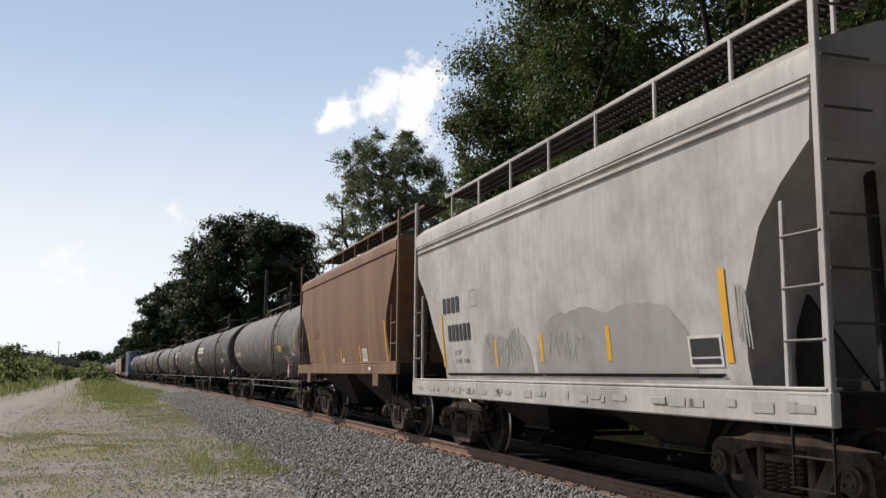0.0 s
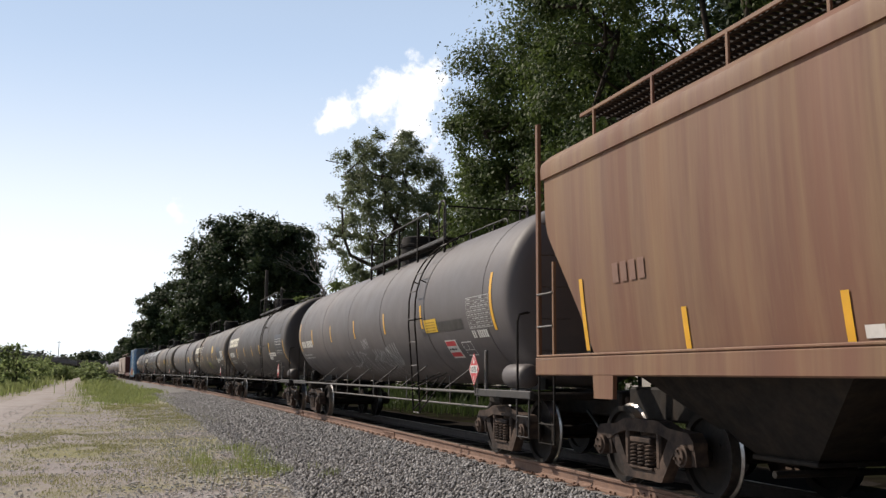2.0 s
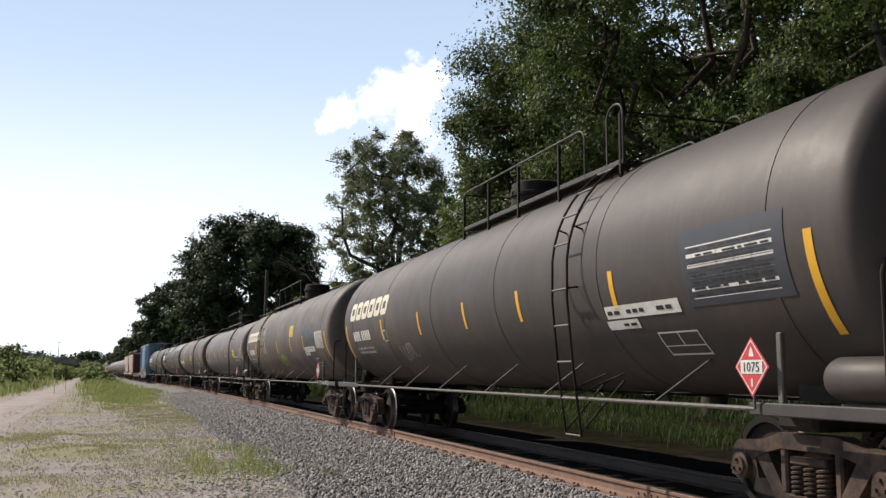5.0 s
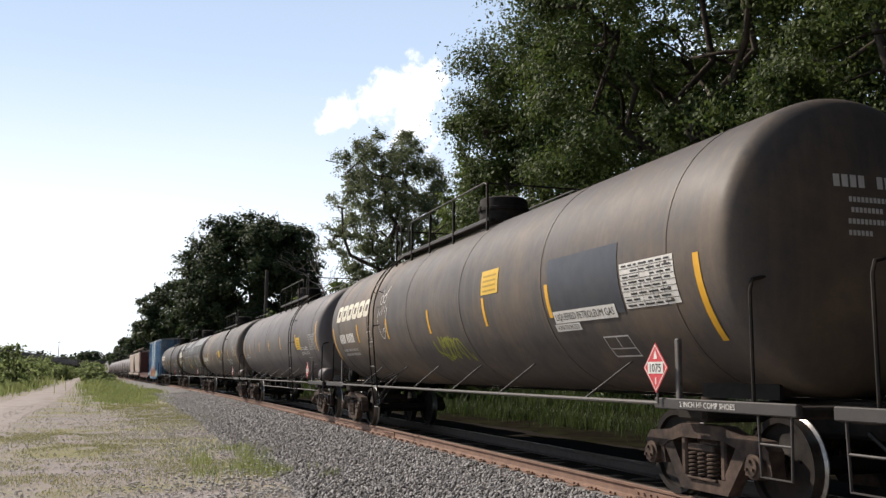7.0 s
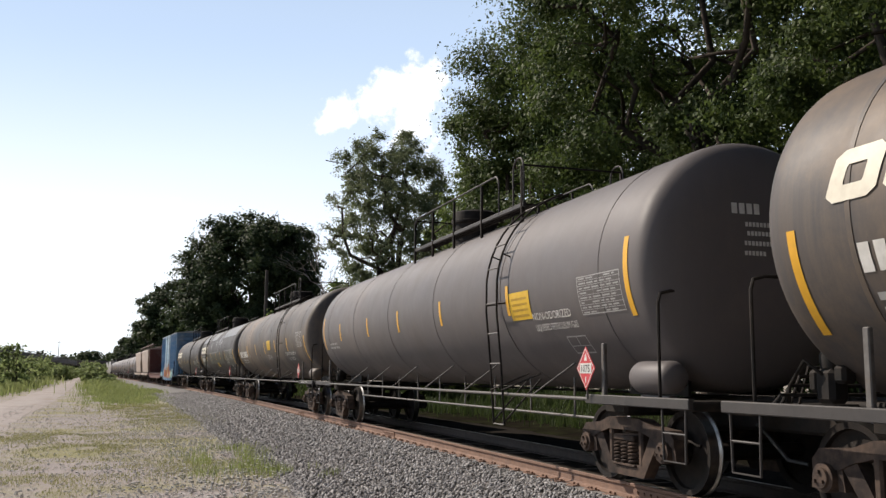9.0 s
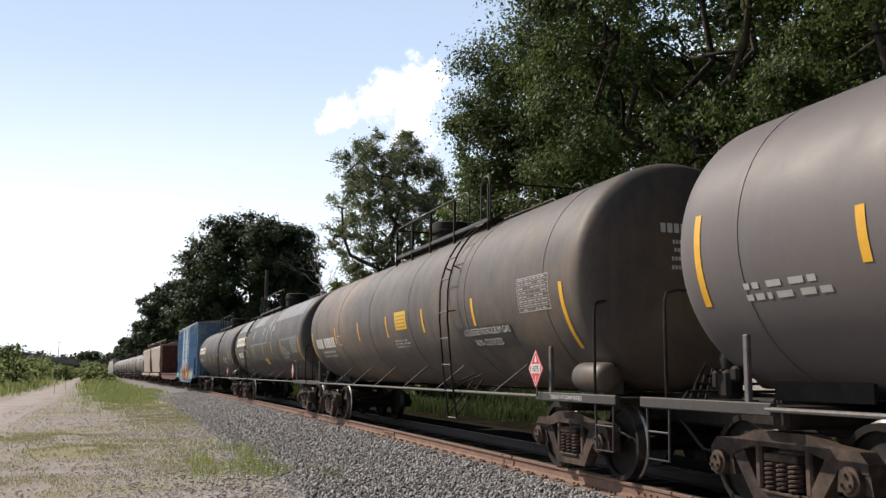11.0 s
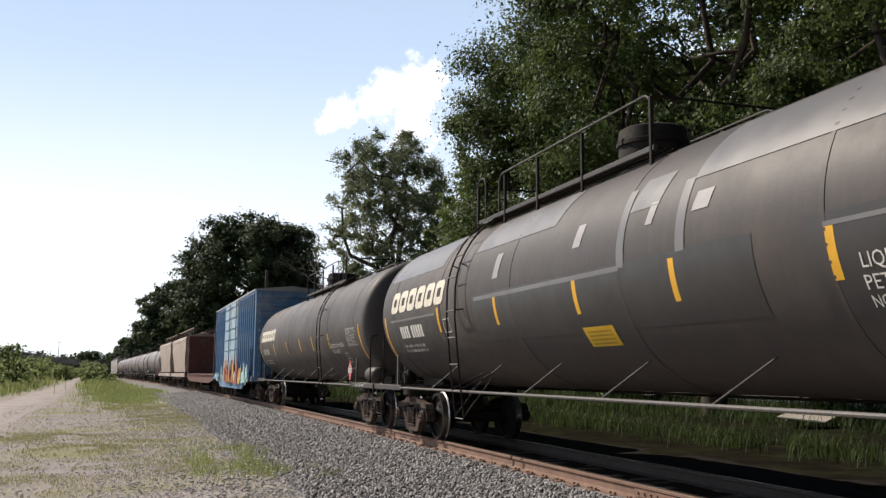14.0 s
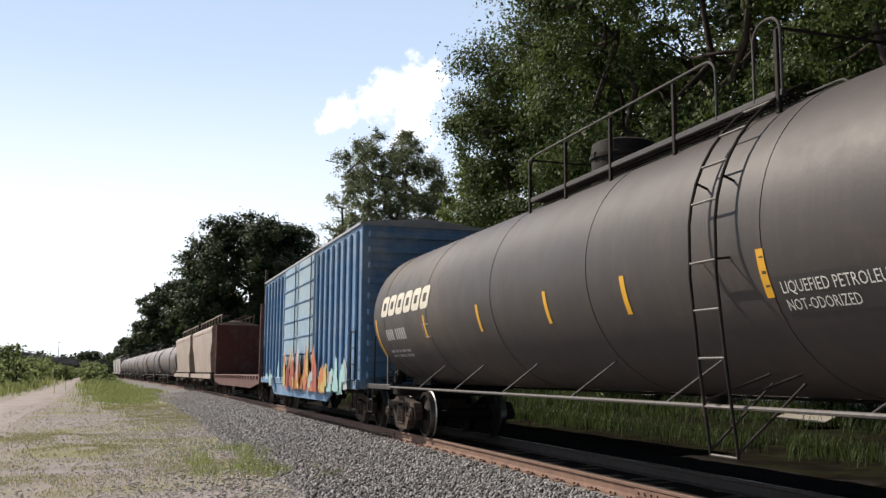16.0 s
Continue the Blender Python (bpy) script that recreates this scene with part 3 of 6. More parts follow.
def stroke(form, place, pts, thick):
    """A painted line of even width through points of (along, up)."""
    vs, fs = [], []
    for i, (a, b) in enumerate(pts):
        p, q = pts[max(i - 1, 0)], pts[min(i + 1, len(pts) - 1)]
        dx, dz = q[0] - p[0], q[1] - p[1]
        d = math.hypot(dx, dz) or 1
        nx, nz = -dz / d * thick / 2, dx / d * thick / 2
        vs += [tuple(place(a + nx, b + nz)), tuple(place(a - nx, b - nz))]
        if i:
            fs.append((2 * i - 2, 2 * i - 1, 2 * i + 1, 2 * i))
    return form.add(vs, fs)


def logo_blocks(car, y0, z0, z1, count, width, step):
    """A maker's wordmark as plain slanted rounded rings, one for each sign."""
    w, lo, hi = width * 0.94, z0 + 0.03, z1 - 0.03
    h = hi - lo
    outer = [(0.16, 0), (0.5, 0), (0.84, 0), (1, 0.14), (1, 0.5), (1, 0.86), (0.84, 1), (0.5, 1), (0.16, 1), (0, 0.86), (0, 0.5), (0, 0.14)]
    inner = [(0.32, 0.31), (0.5, 0.31), (0.68, 0.31), (0.70, 0.36), (0.70, 0.5), (0.70, 0.64), (0.68, 0.69), (0.5, 0.69), (0.32, 0.69), (0.30, 0.64), (0.30, 0.5), (0.30, 0.36)]
    n = len(outer)
    for k in range(count):
        ya = y0 - k * step
        ring = [tuple(on_tank(ya - w * u - 0.12 * v, lo + h * v, 0.010)) for u, v in outer + inner]
        part("wordmark_ring", Form().add(ring, [(i, (i + 1) % n, n + (i + 1) % n, n + i) for i in range(n)]), CREAM, car)


def tank_paint(name, base, other, dirt, amount, streak=0.25, rough=0.56):
    return surface(name, base, other, rough, 0.0, 0.7, dirt, amount, 0.35, streak=streak, bump=0.12, bump_scale=25.0, spec=0.34)


def tank_car(paint, label, near=True, lad=-4.9, plat=(-4.55, 1.45), gate=-1, hous=0.05, strips=(-5.1, -2.4, -0.3, 2.3, 5.1), reservoir=True, size=STOUT, strip_z=(2.02, 2.45), end_z=(1.62, 2.46), end_y=(-8.54, 8.66)):
    shell_size(size)
    car = thing("tank_car", label, "tank car", "tank cars of the train")
    dark = STEEL_DARK
    part("tank", shared("tank_" + paint.name, make_tank, paint, 30), None, car)
    for y in (-8.0, -4.9, -1.6, 1.6, 4.9, 8.0) if near else ():
        part("jacket_band", shared("band_" + paint.name, make_band, paint), None, car, at=pose(0, y, 0))
    for s in (-1, 1):
        truck(car, s * 7.95, near)
        end_platform(car, s, dark, paint)
        coupler(car, s * 9.4, s)
    side_bar(car, dark, GLEAM if paint is GREY_TANK else STEEL_DARK)
    if near:
        brake_gear(car, 1)
    valve_housing(car, hous, dark)
    platform(car, plat[0], plat[1], dark, gate)
    st, ru = make_ladder()
    at = pose(0, lad, 0)
    la = part("ladder", st, STEEL_DARK, car, at=at)
    for r in ru:
        part("rung", r, GLEAM, la)
    for y in end_y:
        part("end_stripe", wrap_patch(Form(), y - 0.05, y + 0.05, *end_z), YELLOW, car)
    for y in strips:
        part("yellow_stripe", wrap_patch(Form(), y - 0.05, y + 0.05, *strip_z), YELLOW, car)
    if reservoir:
        part("air_reservoir", shared("reservoir_" + paint.name, make_reservoir, paint), None, car, at=pose(-1.08, -8.72, 1.26))
    if near:
        for z, x0, n, h, w in ((3.05, -0.42, 4, 0.12, 0.07), (3.05, 0.08, 5, 0.12, 0.07), (2.91, -0.26, 12, 0.05, 0.035), (2.81, -0.24, 8, 0.05, 0.035), (2.70, -0.28, 13, 0.05, 0.035), (2.59, -0.28, 6, 0.05, 0.035)):
            f = Form()
            for k in range(n):
                x1 = x0 + k * w * 1.35
                f.add([on_head(x1, z), on_head(x1 + w, z), on_head(x1 + w, z + h), on_head(x1, z + h)], [(0, 1, 2, 3)])
            part("head_marking", f, WHITE, car)
    placard(car, -7.75, 1.36)
    return car


def hopper_body(eave, ze, cut, back=None, hw=1.56, bow=0.16):
    """Bowed side sheets cut back at the ends, closed by slope sheets. cut, back: rows of (z, reach) of the leading and the trailing end."""
    back = back or cut
    bz, by = [c[0] for c in back], [c[1] for c in back]
    zs = [c[0] for c in cut]
    ys = [c[1] for c in cut]
    rows = sorted(set([round(z, 3) for z in np.linspace(zs[0], ze, 15)] + zs))
    n = 24
    sides, ends = [], []

    def half(z):
        t = (ze - z) / (ze - zs[0])
        return hw - bow * t ** 2.2

    w, m = n + 1, len(rows)
    for s in (-1, 1):
        vs, fs = [], []
        for inner in (0.0, 0.04):
            o = len(vs)
            for z in rows:
                e, e2 = float(np.interp(z, zs, ys)), float(np.interp(z, bz, by))
                for k in range(n + 1):
                    vs.append((s * (half(z) - inner), -e + (e + e2) * k / n, z))
            fs += [(o + i * w + j, o + i * w + j + 1, o + (i + 1) * w + j + 1, o + (i + 1) * w + j) for i in range(m - 1) for j in range(n)]
        # close the sheet's edges
        rim = [j for j in range(w)] + [i * w + n for i in range(1, m)] + [(m - 1) * w + j for j in range(n - 1, -1, -1)] + [i * w for i in range(m - 2, 0, -1)]
        fs += [(p, q, q + m * w, p + m * w) for p, q in zip(rim, rim[1:] + rim[:1])]
        sides.append(Form().add(vs, fs))
    for e in (-1, 1):
        vs = []
        for z in rows:
            y = e * (float(np.interp(z, zs, ys) if e < 0 else np.interp(z, bz, by)) - 0.02)
            vs += [(-half(z) + 0.042, y, z), (half(z) - 0.042, y, z), (half(z) - 0.042, y - e * 0.03, z), (-half(z) + 0.042, y - e * 0.03, z)]
        fs = [(4 * i + p, 4 * i + (p + 1) % 4, 4 * i + 4 + (p + 1) % 4, 4 * i + 4 + p) for i in range(m - 1) for p in range(4)]
        ends.append(Form().add(vs, fs + [(0, 1, 2, 3), tuple(4 * m - 4 + p for p in range(4))]))
    return sides, ends


def hopper_roof(eave, ze, zr, hw=1.56):
    f = Form()
    prof = [(-hw - 0.03, ze - 0.16), (-hw - 0.035, ze - 0.02), (-hw - 0.02, ze + 0.05), (-hw + 0.10, ze + 0.16), (-0.9, zr - 0.06), (-0.45, zr), (0.45, zr), (0.9, zr - 0.06), (hw - 0.10, ze + 0.16), (hw + 0.02, ze + 0.05),
            (hw + 0.035, ze - 0.02), (hw + 0.03, ze - 0.16), (hw - 0.04, ze - 0.16), (hw - 0.05, ze), (-hw + 0.05, ze), (-hw + 0.04, ze - 0.16)]
    f.slab(prof, -eave - 0.04, eave + 0.04, "xz")
    return f


def covered_hopper(paint, label, eave=5.36, sill=5.5, ze=3.80, zr=4.22, zc=1.30, sill_z=(0.90, 1.17), slope_y=4.35, trucks=4.3, near=True, under=None, bays=2, ladders=True, cut=None, back=None, strips=()):
    car = thing("hopper_car", label, "hopper car", "hopper cars of the train")
    under = under or STEEL_DARK
    cut = cut or ((zc, slope_y), (zc + 0.7, slope_y + 0.05), (zc + 1.25, slope_y + 0.30), (zc + 1.6, eave - 0.4), (zc + 1.9, eave), (ze, eave))
    sides, ends = hopper_body(eave, ze, cut, back)
    for f in sides:
        part("side_sheet", f, paint, car, smooth=30)
    for f in ends:
        part("end_sheet", f, paint, car, smooth=30)
    for dz in strips:
        for x in (-1.575, 1.575):
            part("eave_moulding", Form().box((x, 0, ze + dz), (0.035, 2 * eave, 0.03), 0.008), paint, car)
    part("roof", hopper_roof(eave, ze, zr), paint, car)
    z0, z1 = sill_z
    for s in (-1, 1):
        f = Form().box((s * 1.56, 0, (z0 + z1) / 2), (0.09, 2 * sill, z1 - z0), 0.015)
        f.box((s * 1.53, 0, z1 + 0.015), (0.16, 2 * sill - 0.1, 0.03), 0.01)
        part("side_sill", f, paint, car)
    part("centre_sill", Form().box((0, 0, 0.92), (0.5, 2 * sill, 0.42), 0.03), under, car)
    for e in (-1, 1):
        f = Form().box((0, e * (sill - 0.12), (z0 + z1) / 2), (3.0, 0.22, z1 - z0), 0.02)
        for x in (-0.9, 0.9):
            f.tube([(x, e * (sill - 0.2), z1), (x * 0.8, e * (eave - 0.35), ze - 0.6)], 0.05, 6)
            f.slab([(e * (sill - 0.3), z1), (e * (slope_y - 0.25), z1), (e * (slope_y + 0.15), zc + 0.7)], x - 0.02, x + 0.02)
        part("end_frame", f, under, car)
        coupler(car, e * (sill + 0.05), e)
        truck(car, e * trucks, near)
    # outlet hoppers
    for k in range(bays):
        y = (k - (bays - 1) / 2) * (2 * slope_y / bays) * 0.92
        w = slope_y / bays * 0.92
        f = Form()
        a = [(-1.45, y - w, zc), (1.45, y - w, zc), (1.45, y + w, zc), (-1.45, y + w, zc)]
        b = [(-0.62, y - 0.42, 0.50), (0.62, y - 0.42, 0.50), (0.62, y + 0.42, 0.50), (-0.62, y + 0.42, 0.50)]
        f.add(a + b, [(0, 1, 5, 4), (1, 2, 6, 5), (2, 3, 7, 6), (3, 0, 4, 7)])
        f.box((0, y, 0.49), (1.34, 0.95, 0.05), 0.01)
        f.tube([(-1.0, y - 0.3, 0.40), (1.0, y - 0.3, 0.40)], 0.035, 7)
        part("outlet_hopper", f, under, car)
    # roof walk, carried on posts
    zw = zr + 0.44
    for x in (-0.70, 0.70):
        f = Form()
        for k in range(int(eave * 2 / 0.10)):
            f.box((x, -eave + 0.05 + 0.10 * k, zw), (0.56, 0.03, 0.03))
        for dx in (-0.24, -0.08, 0.08, 0.24):
            f.box((x + dx, 0, zw - 0.01), (0.04, 2 * eave, 0.03))
        part("running_board", f, under, car)
    for x in (-1.0, 1.0):
        for k in range(8):
            part("walk_post", Form().box((x, -eave + 0.35 + k * (2 * eave - 0.7) / 7, zr + 0.2), (0.03, 0.05, 0.50), 0.006), paint, car)
        part("walk_edge", Form().box((x, 0, zw), (0.025, 2 * eave + 0.1, 0.05), 0.006), paint, car)
    for k in range(4):
        yy = (k - 1.5) * eave * 0.5
        part("hatch", Form().lathe([(zr - 0.02, 0.36), (zr + 0.10, 0.36), (zr + 0.14, 0.30), (zr + 0.15, 0.02)], "z", 20, (0, yy, 0)), paint, car)
    if ladders:
        for e in (-1, 1):
            for x in (-1.57, 1.57):
                f = Form().box((x, e * (sill - 0.05), (zr + 0.3 + z0) / 2), (0.05, 0.08, zr + 0.3 - z0), 0.008)
                f.box((x, e * (sill - 0.52), (2.7 + z1) / 2), (0.04, 0.05, 2.7 - z1), 0.006)
                stile = part("ladder", f, paint, car)
                for z in np.arange(z1 - 0.03, zr, 0.42):
                    if z < 2.6:
                        part("rung", Form().tube([(x * 1.015, e * (sill - 0.05), z), (x * 1.015, e * (sill - 0.52), z)], 0.013, 6), GLEAM, stile)
                    part("rung", Form().tube([(x, e * (sill + 0.01), z + 0.12), (x * 0.70, e * (sill + 0.01), z + 0.12)], 0.012, 6), GLEAM, stile)
                s = Form()
                s.tube([(x, e * (sill - 0.04), z0), (x, e * (sill - 0.04), 0.42), (x, e * (sill - 0.5), 0.42), (x, e * (sill - 0.5), z0)], 0.014, 6)
                s.tube([(x, e * (sill - 0.04), 0.66), (x, e * (sill - 0.5), 0.66)], 0.012, 6)
                part("step", s, under, car)
    return car


# ---- paints ----
GREY_TANK = tank_paint("charcoal_grey_tank_paint", (0.132, 0.118, 0.117), (0.106, 0.095, 0.094), (0.160, 0.135, 0.125), 0.35)
DARK_TANK = tank_paint("dull_black_tank_paint", (0.064, 0.055, 0.052), (0.050, 0.043, 0.042), (0.105, 0.082, 0.066), 0.4)
RUSTY_TANK = tank_paint("stained_black_tank_paint", (0.086, 0.076, 0.072), (0.063, 0.057, 0.055), (0.20, 0.145, 0.10), 0.5, 0.35)
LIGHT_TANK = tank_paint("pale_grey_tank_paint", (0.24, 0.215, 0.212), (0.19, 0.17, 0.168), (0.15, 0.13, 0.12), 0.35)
WHITE_PAINT = surface("weathered_white_hopper_paint", (0.56, 0.535, 0.51), (0.45, 0.43, 0.41), 0.6, 0.0, 0.9, (0.29, 0.262, 0.248), 0.5, 0.7, streak=0.45, bump=0.12, bump_scale=20.0)
BROWN_PAINT = surface("rust_streaked_brown_hopper_paint", (0.20, 0.088, 0.050), (0.125, 0.060, 0.040), 0.7, 0.0, 1.0, (0.27, 0.17, 0.085), 0.5, 0.75, streak=0.4, bump=0.2, bump_scale=22.0, stretch=(0.1, 0.8, 0.05))
TAN_PAINT = surface("tan_hopper_paint", (0.46, 0.37, 0.315), (0.38, 0.305, 0.26), 0.65, 0.0, 1.0, (0.30, 0.24, 0.19), 0.4, 0.8, streak=0.3)
BLUE_PAINT = surface("faded_blue_boxcar_paint", (0.085, 0.20, 0.36), (0.12, 0.25, 0.41), 0.6, 0.0, 1.2, (0.30, 0.36, 0.42), 0.35, 0.8, streak=0.4)
OXIDE_PAINT = surface("oxide_red_flatcar_paint", (0.13, 0.045, 0.035), (0.09, 0.035, 0.03), 0.75, 0.0, 1.5, (0.18, 0.10, 0.08), 0.4, 1.5, streak=0.4)

TRAIN = []


def boxcar():
    car = thing("box_car", "faded blue ribbed steel box car with sprayed paint", "box car")
    L2, hw, z0, z1 = 8.05, 1.55, 0.92, 4.82
    part("body", Form().box((0, 0, (z0 + z1) / 2), (2 * hw, 2 * L2, z1 - z0), 0.02), BLUE_PAINT, car)
    roof = Form().slab([(-hw - 0.06, z1 - 0.02), (-hw - 0.06, z1 + 0.04), (0, z1 + 0.2), (hw + 0.06, z1 + 0.04), (hw + 0.06, z1 - 0.02)], -L2 - 0.05, L2 + 0.05, "xz")
    part("roof", roof, surface("galvanised_roof", (0.42, 0.43, 0.44), (0.33, 0.33, 0.34), 0.5, 0.3, 2.0), car)
    rib = Form().box((0, 0, (z0 + z1) / 2 + 0.05), (0.09, 0.13, z1 - z0 - 0.35), 0.03).mesh("side_rib", BLUE_PAINT)
    ys = [-7.7, -7.0, -6.3, -5.6, -4.9, -4.2, -3.5, -2.85, 3.0, 3.75, 4.5, 5.25, 6.0, 6.75, 7.6]
    for s in (-1, 1):
        for y in ys:
            part("side_rib", rib, None, car, at=pose(s * (hw + 0.035), y, 0))
        f = Form().box((s * (hw + 0.05), 0, z0 + 0.10), (0.10, 2 * L2, 0.22), 0.02)
        f.slab([(-5.6, z0), (-4.6, z0 - 0.38), (4.6, z0 - 0.38), (5.6, z0)], s * (hw + 0.02), s * (hw + 0.07))
        part("side_sill", f, BLUE_PAINT, car)
        for d in (-1.32, 1.34):
            door = part("sliding_door", Form().box((s * (hw + 0.06), d, 2.95), (0.08, 2.5, 3.6), 0.015), surface("pale_blue_door_paint", (0.27, 0.40, 0.48), (0.20, 0.33, 0.43), 0.6, 0, 1.3, (0.35, 0.4, 0.42), 0.4, 0.8, streak=0.3), car)
            for k in range(7):
                part("door_rib", Form().box((s * (hw + 0.11), d, 1.35 + 0.53 * k), (0.05, 2.4, 0.07), 0.015), BLUE_PAINT, door)
            part("lock_bar", Form().tube([(s * (hw + 0.14), d - 1.0, 1.15), (s * (hw + 0.14), d - 1.0, 4.7)], 0.02, 6), GLEAM, door)
    for e in (-1, 1):
        for k in range(10):
            part("end_corrugation", Form().box((0, e * (L2 + 0.03), 1.25 + 0.37 * k), (2.8, 0.10, 0.16), 0.05), BLUE_PAINT, car)
        truck(car, e * 6.2, True)
        coupler(car, e * 8.4, e)
        part("centre_sill", Form().box((0, e * 4.6, 0.84), (0.4, 7.6, 0.3), 0.02), STEEL_DARK, car)
        for x in (-1.6, 1.6):
            g = Form()
            for yy in (L2 - 0.1, L2 - 0.55):
                g.tube([(x * 1.03, e * yy, 1.0), (x * 1.03, e * yy, 2.3)], 0.018, 6)
            for k in range(4):
                g.tube([(x * 1.03, e * (L2 - 0.1), 1.12 + 0.38 * k), (x * 1.03, e * (L2 - 0.55), 1.12 + 0.38 * k)], 0.014, 6)
            part("corner_ladder", g, STEEL_DARK, car)
            s = Form().tube([(x, e * (L2 - 0.06), 0.95), (x, e * (L2 - 0.06), 0.45), (x, e * (L2 - 0.5), 0.45), (x, e * (L2 - 0.5), 0.95)], 0.016, 6)
            part("step", s, STEEL_DARK, car)
    return car


def bulkhead_flat():
    car = thing("flat_car", "oxide-red empty flat car with tall end bulkheads", "flat car")
    part("deck", Form().box((0, 0, 1.13), (2.9, 18.2, 0.12), 0.02), OXIDE_PAINT, car)
    for s in (-1, 1):
        f = Form().slab([(-9.1, 1.08), (9.1, 1.08), (9.1, 0.85), (6.5, 0.62), (-6.5, 0.62), (-9.1, 0.85)], s * 1.40, s * 1.46)
        part("side_sill", f, OXIDE_PAINT, car)
        pk = Form().box((s * 1.50, 0, 1.08), (0.08, 0.12, 0.16), 0.01).mesh("stake_pocket", surface("worn_pink_edge", (0.36, 0.22, 0.19), (0.25, 0.13, 0.11), 0.7))
        for k in range(20):
            part("stake_pocket", pk, None, car, at=pose(0, -8.6 + 0.905 * k, 0))
    for e in (-1, 1):
        b = part("bulkhead", Form().box((0, e * 8.95, 2.65), (2.9, 0.10, 2.95), 0.02), OXIDE_PAINT, car)
        for x in (-1.4, -0.7, 0, 0.7, 1.4):
            part("bulkhead_post", Form().box((x, e * 9.06, 2.65), (0.14, 0.14, 3.0), 0.02), OXIDE_PAINT, b)
        truck(car, e * 6.9, False)
        coupler(car, e * 9.2, e)
    part("centre_sill", Form().box((0, 0, 0.86), (0.6, 18, 0.4), 0.03), OXIDE_PAINT, car)
    return car


LAD = dict(a=-4.57, b=-4.2, c=3.95, d=-4.9, e=-4.25, f=3.85, g=-4.25)


def train():
    white = covered_hopper(WHITE_PAINT, "weathered white two-bay covered hopper car with grey stains", strips=(-0.19, -0.29), sill=5.57, eave=5.45,
                           cut=((1.19, 4.36), (1.4, 4.34), (2.0, 4.42), (2.55, 4.69), (2.86, 5.01), (3.14, 5.39), (3.80, 5.45)), back=((1.19, 4.12), (1.45, 4.13), (2.04, 4.57), (2.56, 4.88), (2.82, 5.12), (3.10, 5.44), (3.80, 5.45)))
    TRAIN.append((white, 11.37))
    brown = covered_hopper(BROWN_PAINT, "rusty brown covered hopper car streaked with ochre", eave=5.48, sill=5.70, ze=3.97, zr=4.30, zc=1.52, sill_z=(1.27, 1.50), slope_y=4.4, trucks=3.95, cut=((1.51, 4.62), (1.64, 4.52), (2.19, 4.42), (2.53, 4.50), (3.02, 4.87), (3.55, 5.28), (3.97, 5.48)),
                           back=((1.51, 4.42), (2.0, 4.66), (2.42, 4.94), (3.07, 5.42), (3.3, 5.48), (3.97, 5.48)))
    TRAIN.append((brown, 23.8))
    cars = {}
    for key, s, paint, label, kw in (
            ("a", 40.0, GREY_TANK, "charcoal grey pressure tank car with white scrawls", dict(strips=(6.55, 3.8, 0.94, -1.95, -4.7), lad=LAD["a"], size=SLIM, strip_z=(2.13, 2.57), end_z=(1.96, 2.84), end_y=(-8.36, 8.62))),
            ("b", 60.5, DARK_TANK, "dull black pressure tank car with cream wordmark blocks", dict(strips=(5.2, 2.4, -0.2, -2.5, -5.24), lad=LAD["b"])),
            ("c", 80.6, RUSTY_TANK, "black pressure tank car with rusty stains and yellow panels", dict(strips=(5.91, 3.16, 0.18, -2.72, -5.08), lad=LAD["c"], plat=(-1.45, 4.55), gate=1, reservoir=False)),
            ("d", 100.8, GREY_TANK, "charcoal grey pressure tank car with yellow notice panel", dict(strips=(6.45, 3.45, 0.80, -2.02, -5.18), lad=LAD["d"], size=SLIM, strip_z=(2.13, 2.56), end_z=(1.94, 2.82), end_y=(-8.67, 8.62))),
            ("e", 121.0, RUSTY_TANK, "brownish black pressure tank car with yellow notice panel", dict(strips=(5.41, 2.73, 0.1, -2.52, -5.26), strip_z=(2.05, 2.49), lad=LAD["e"])),
            ("f", 140.8, DARK_TANK, "glossy black pressure tank car with pale worn patches", dict(strips=(5.02, 2.23, -0.47, -2.69, -4.96), lad=LAD["f"], plat=(-1.45, 4.55), gate=1, reservoir=False)),
            ("g", 160.6, DARK_TANK, "dull black pressure tank car with plain wordmark blocks", dict(strips=(5.1, 2.2, -0.38, -2.47, -4.89), strip_z=(1.95, 2.37), lad=LAD["g"]))):
        car = tank_car(paint, label, **kw)
        cars[key] = car
        TRAIN.append((car, s))
    TRAIN.append((boxcar(), 178.5))
    TRAIN.append((bulkhead_flat(), 197.6))
    far = 214.6
    for k in range(2):
        h = covered_hopper(TAN_PAINT, "tan covered hopper car with rounded sides", eave=6.6, sill=6.8, ze=4.0, zr=4.4, slope_y=5.4, trucks=5.4, near=False, bays=3, ladders=False)
        TRAIN.append((h, far))
        far += 15.2
    far += 2.6
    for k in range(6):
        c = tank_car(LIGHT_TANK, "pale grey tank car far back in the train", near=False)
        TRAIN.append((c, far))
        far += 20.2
    for k in range(3):
        h = covered_hopper(WHITE_PAINT, "white covered hopper car far back in the train", eave=6.6, sill=6.8, ze=4.0, zr=4.4, slope_y=5.4, trucks=5.4, near=False, bays=3, ladders=False)
        TRAIN.append((h, far - 2.5))
        far += 15.2
    return cars


CARS = train()


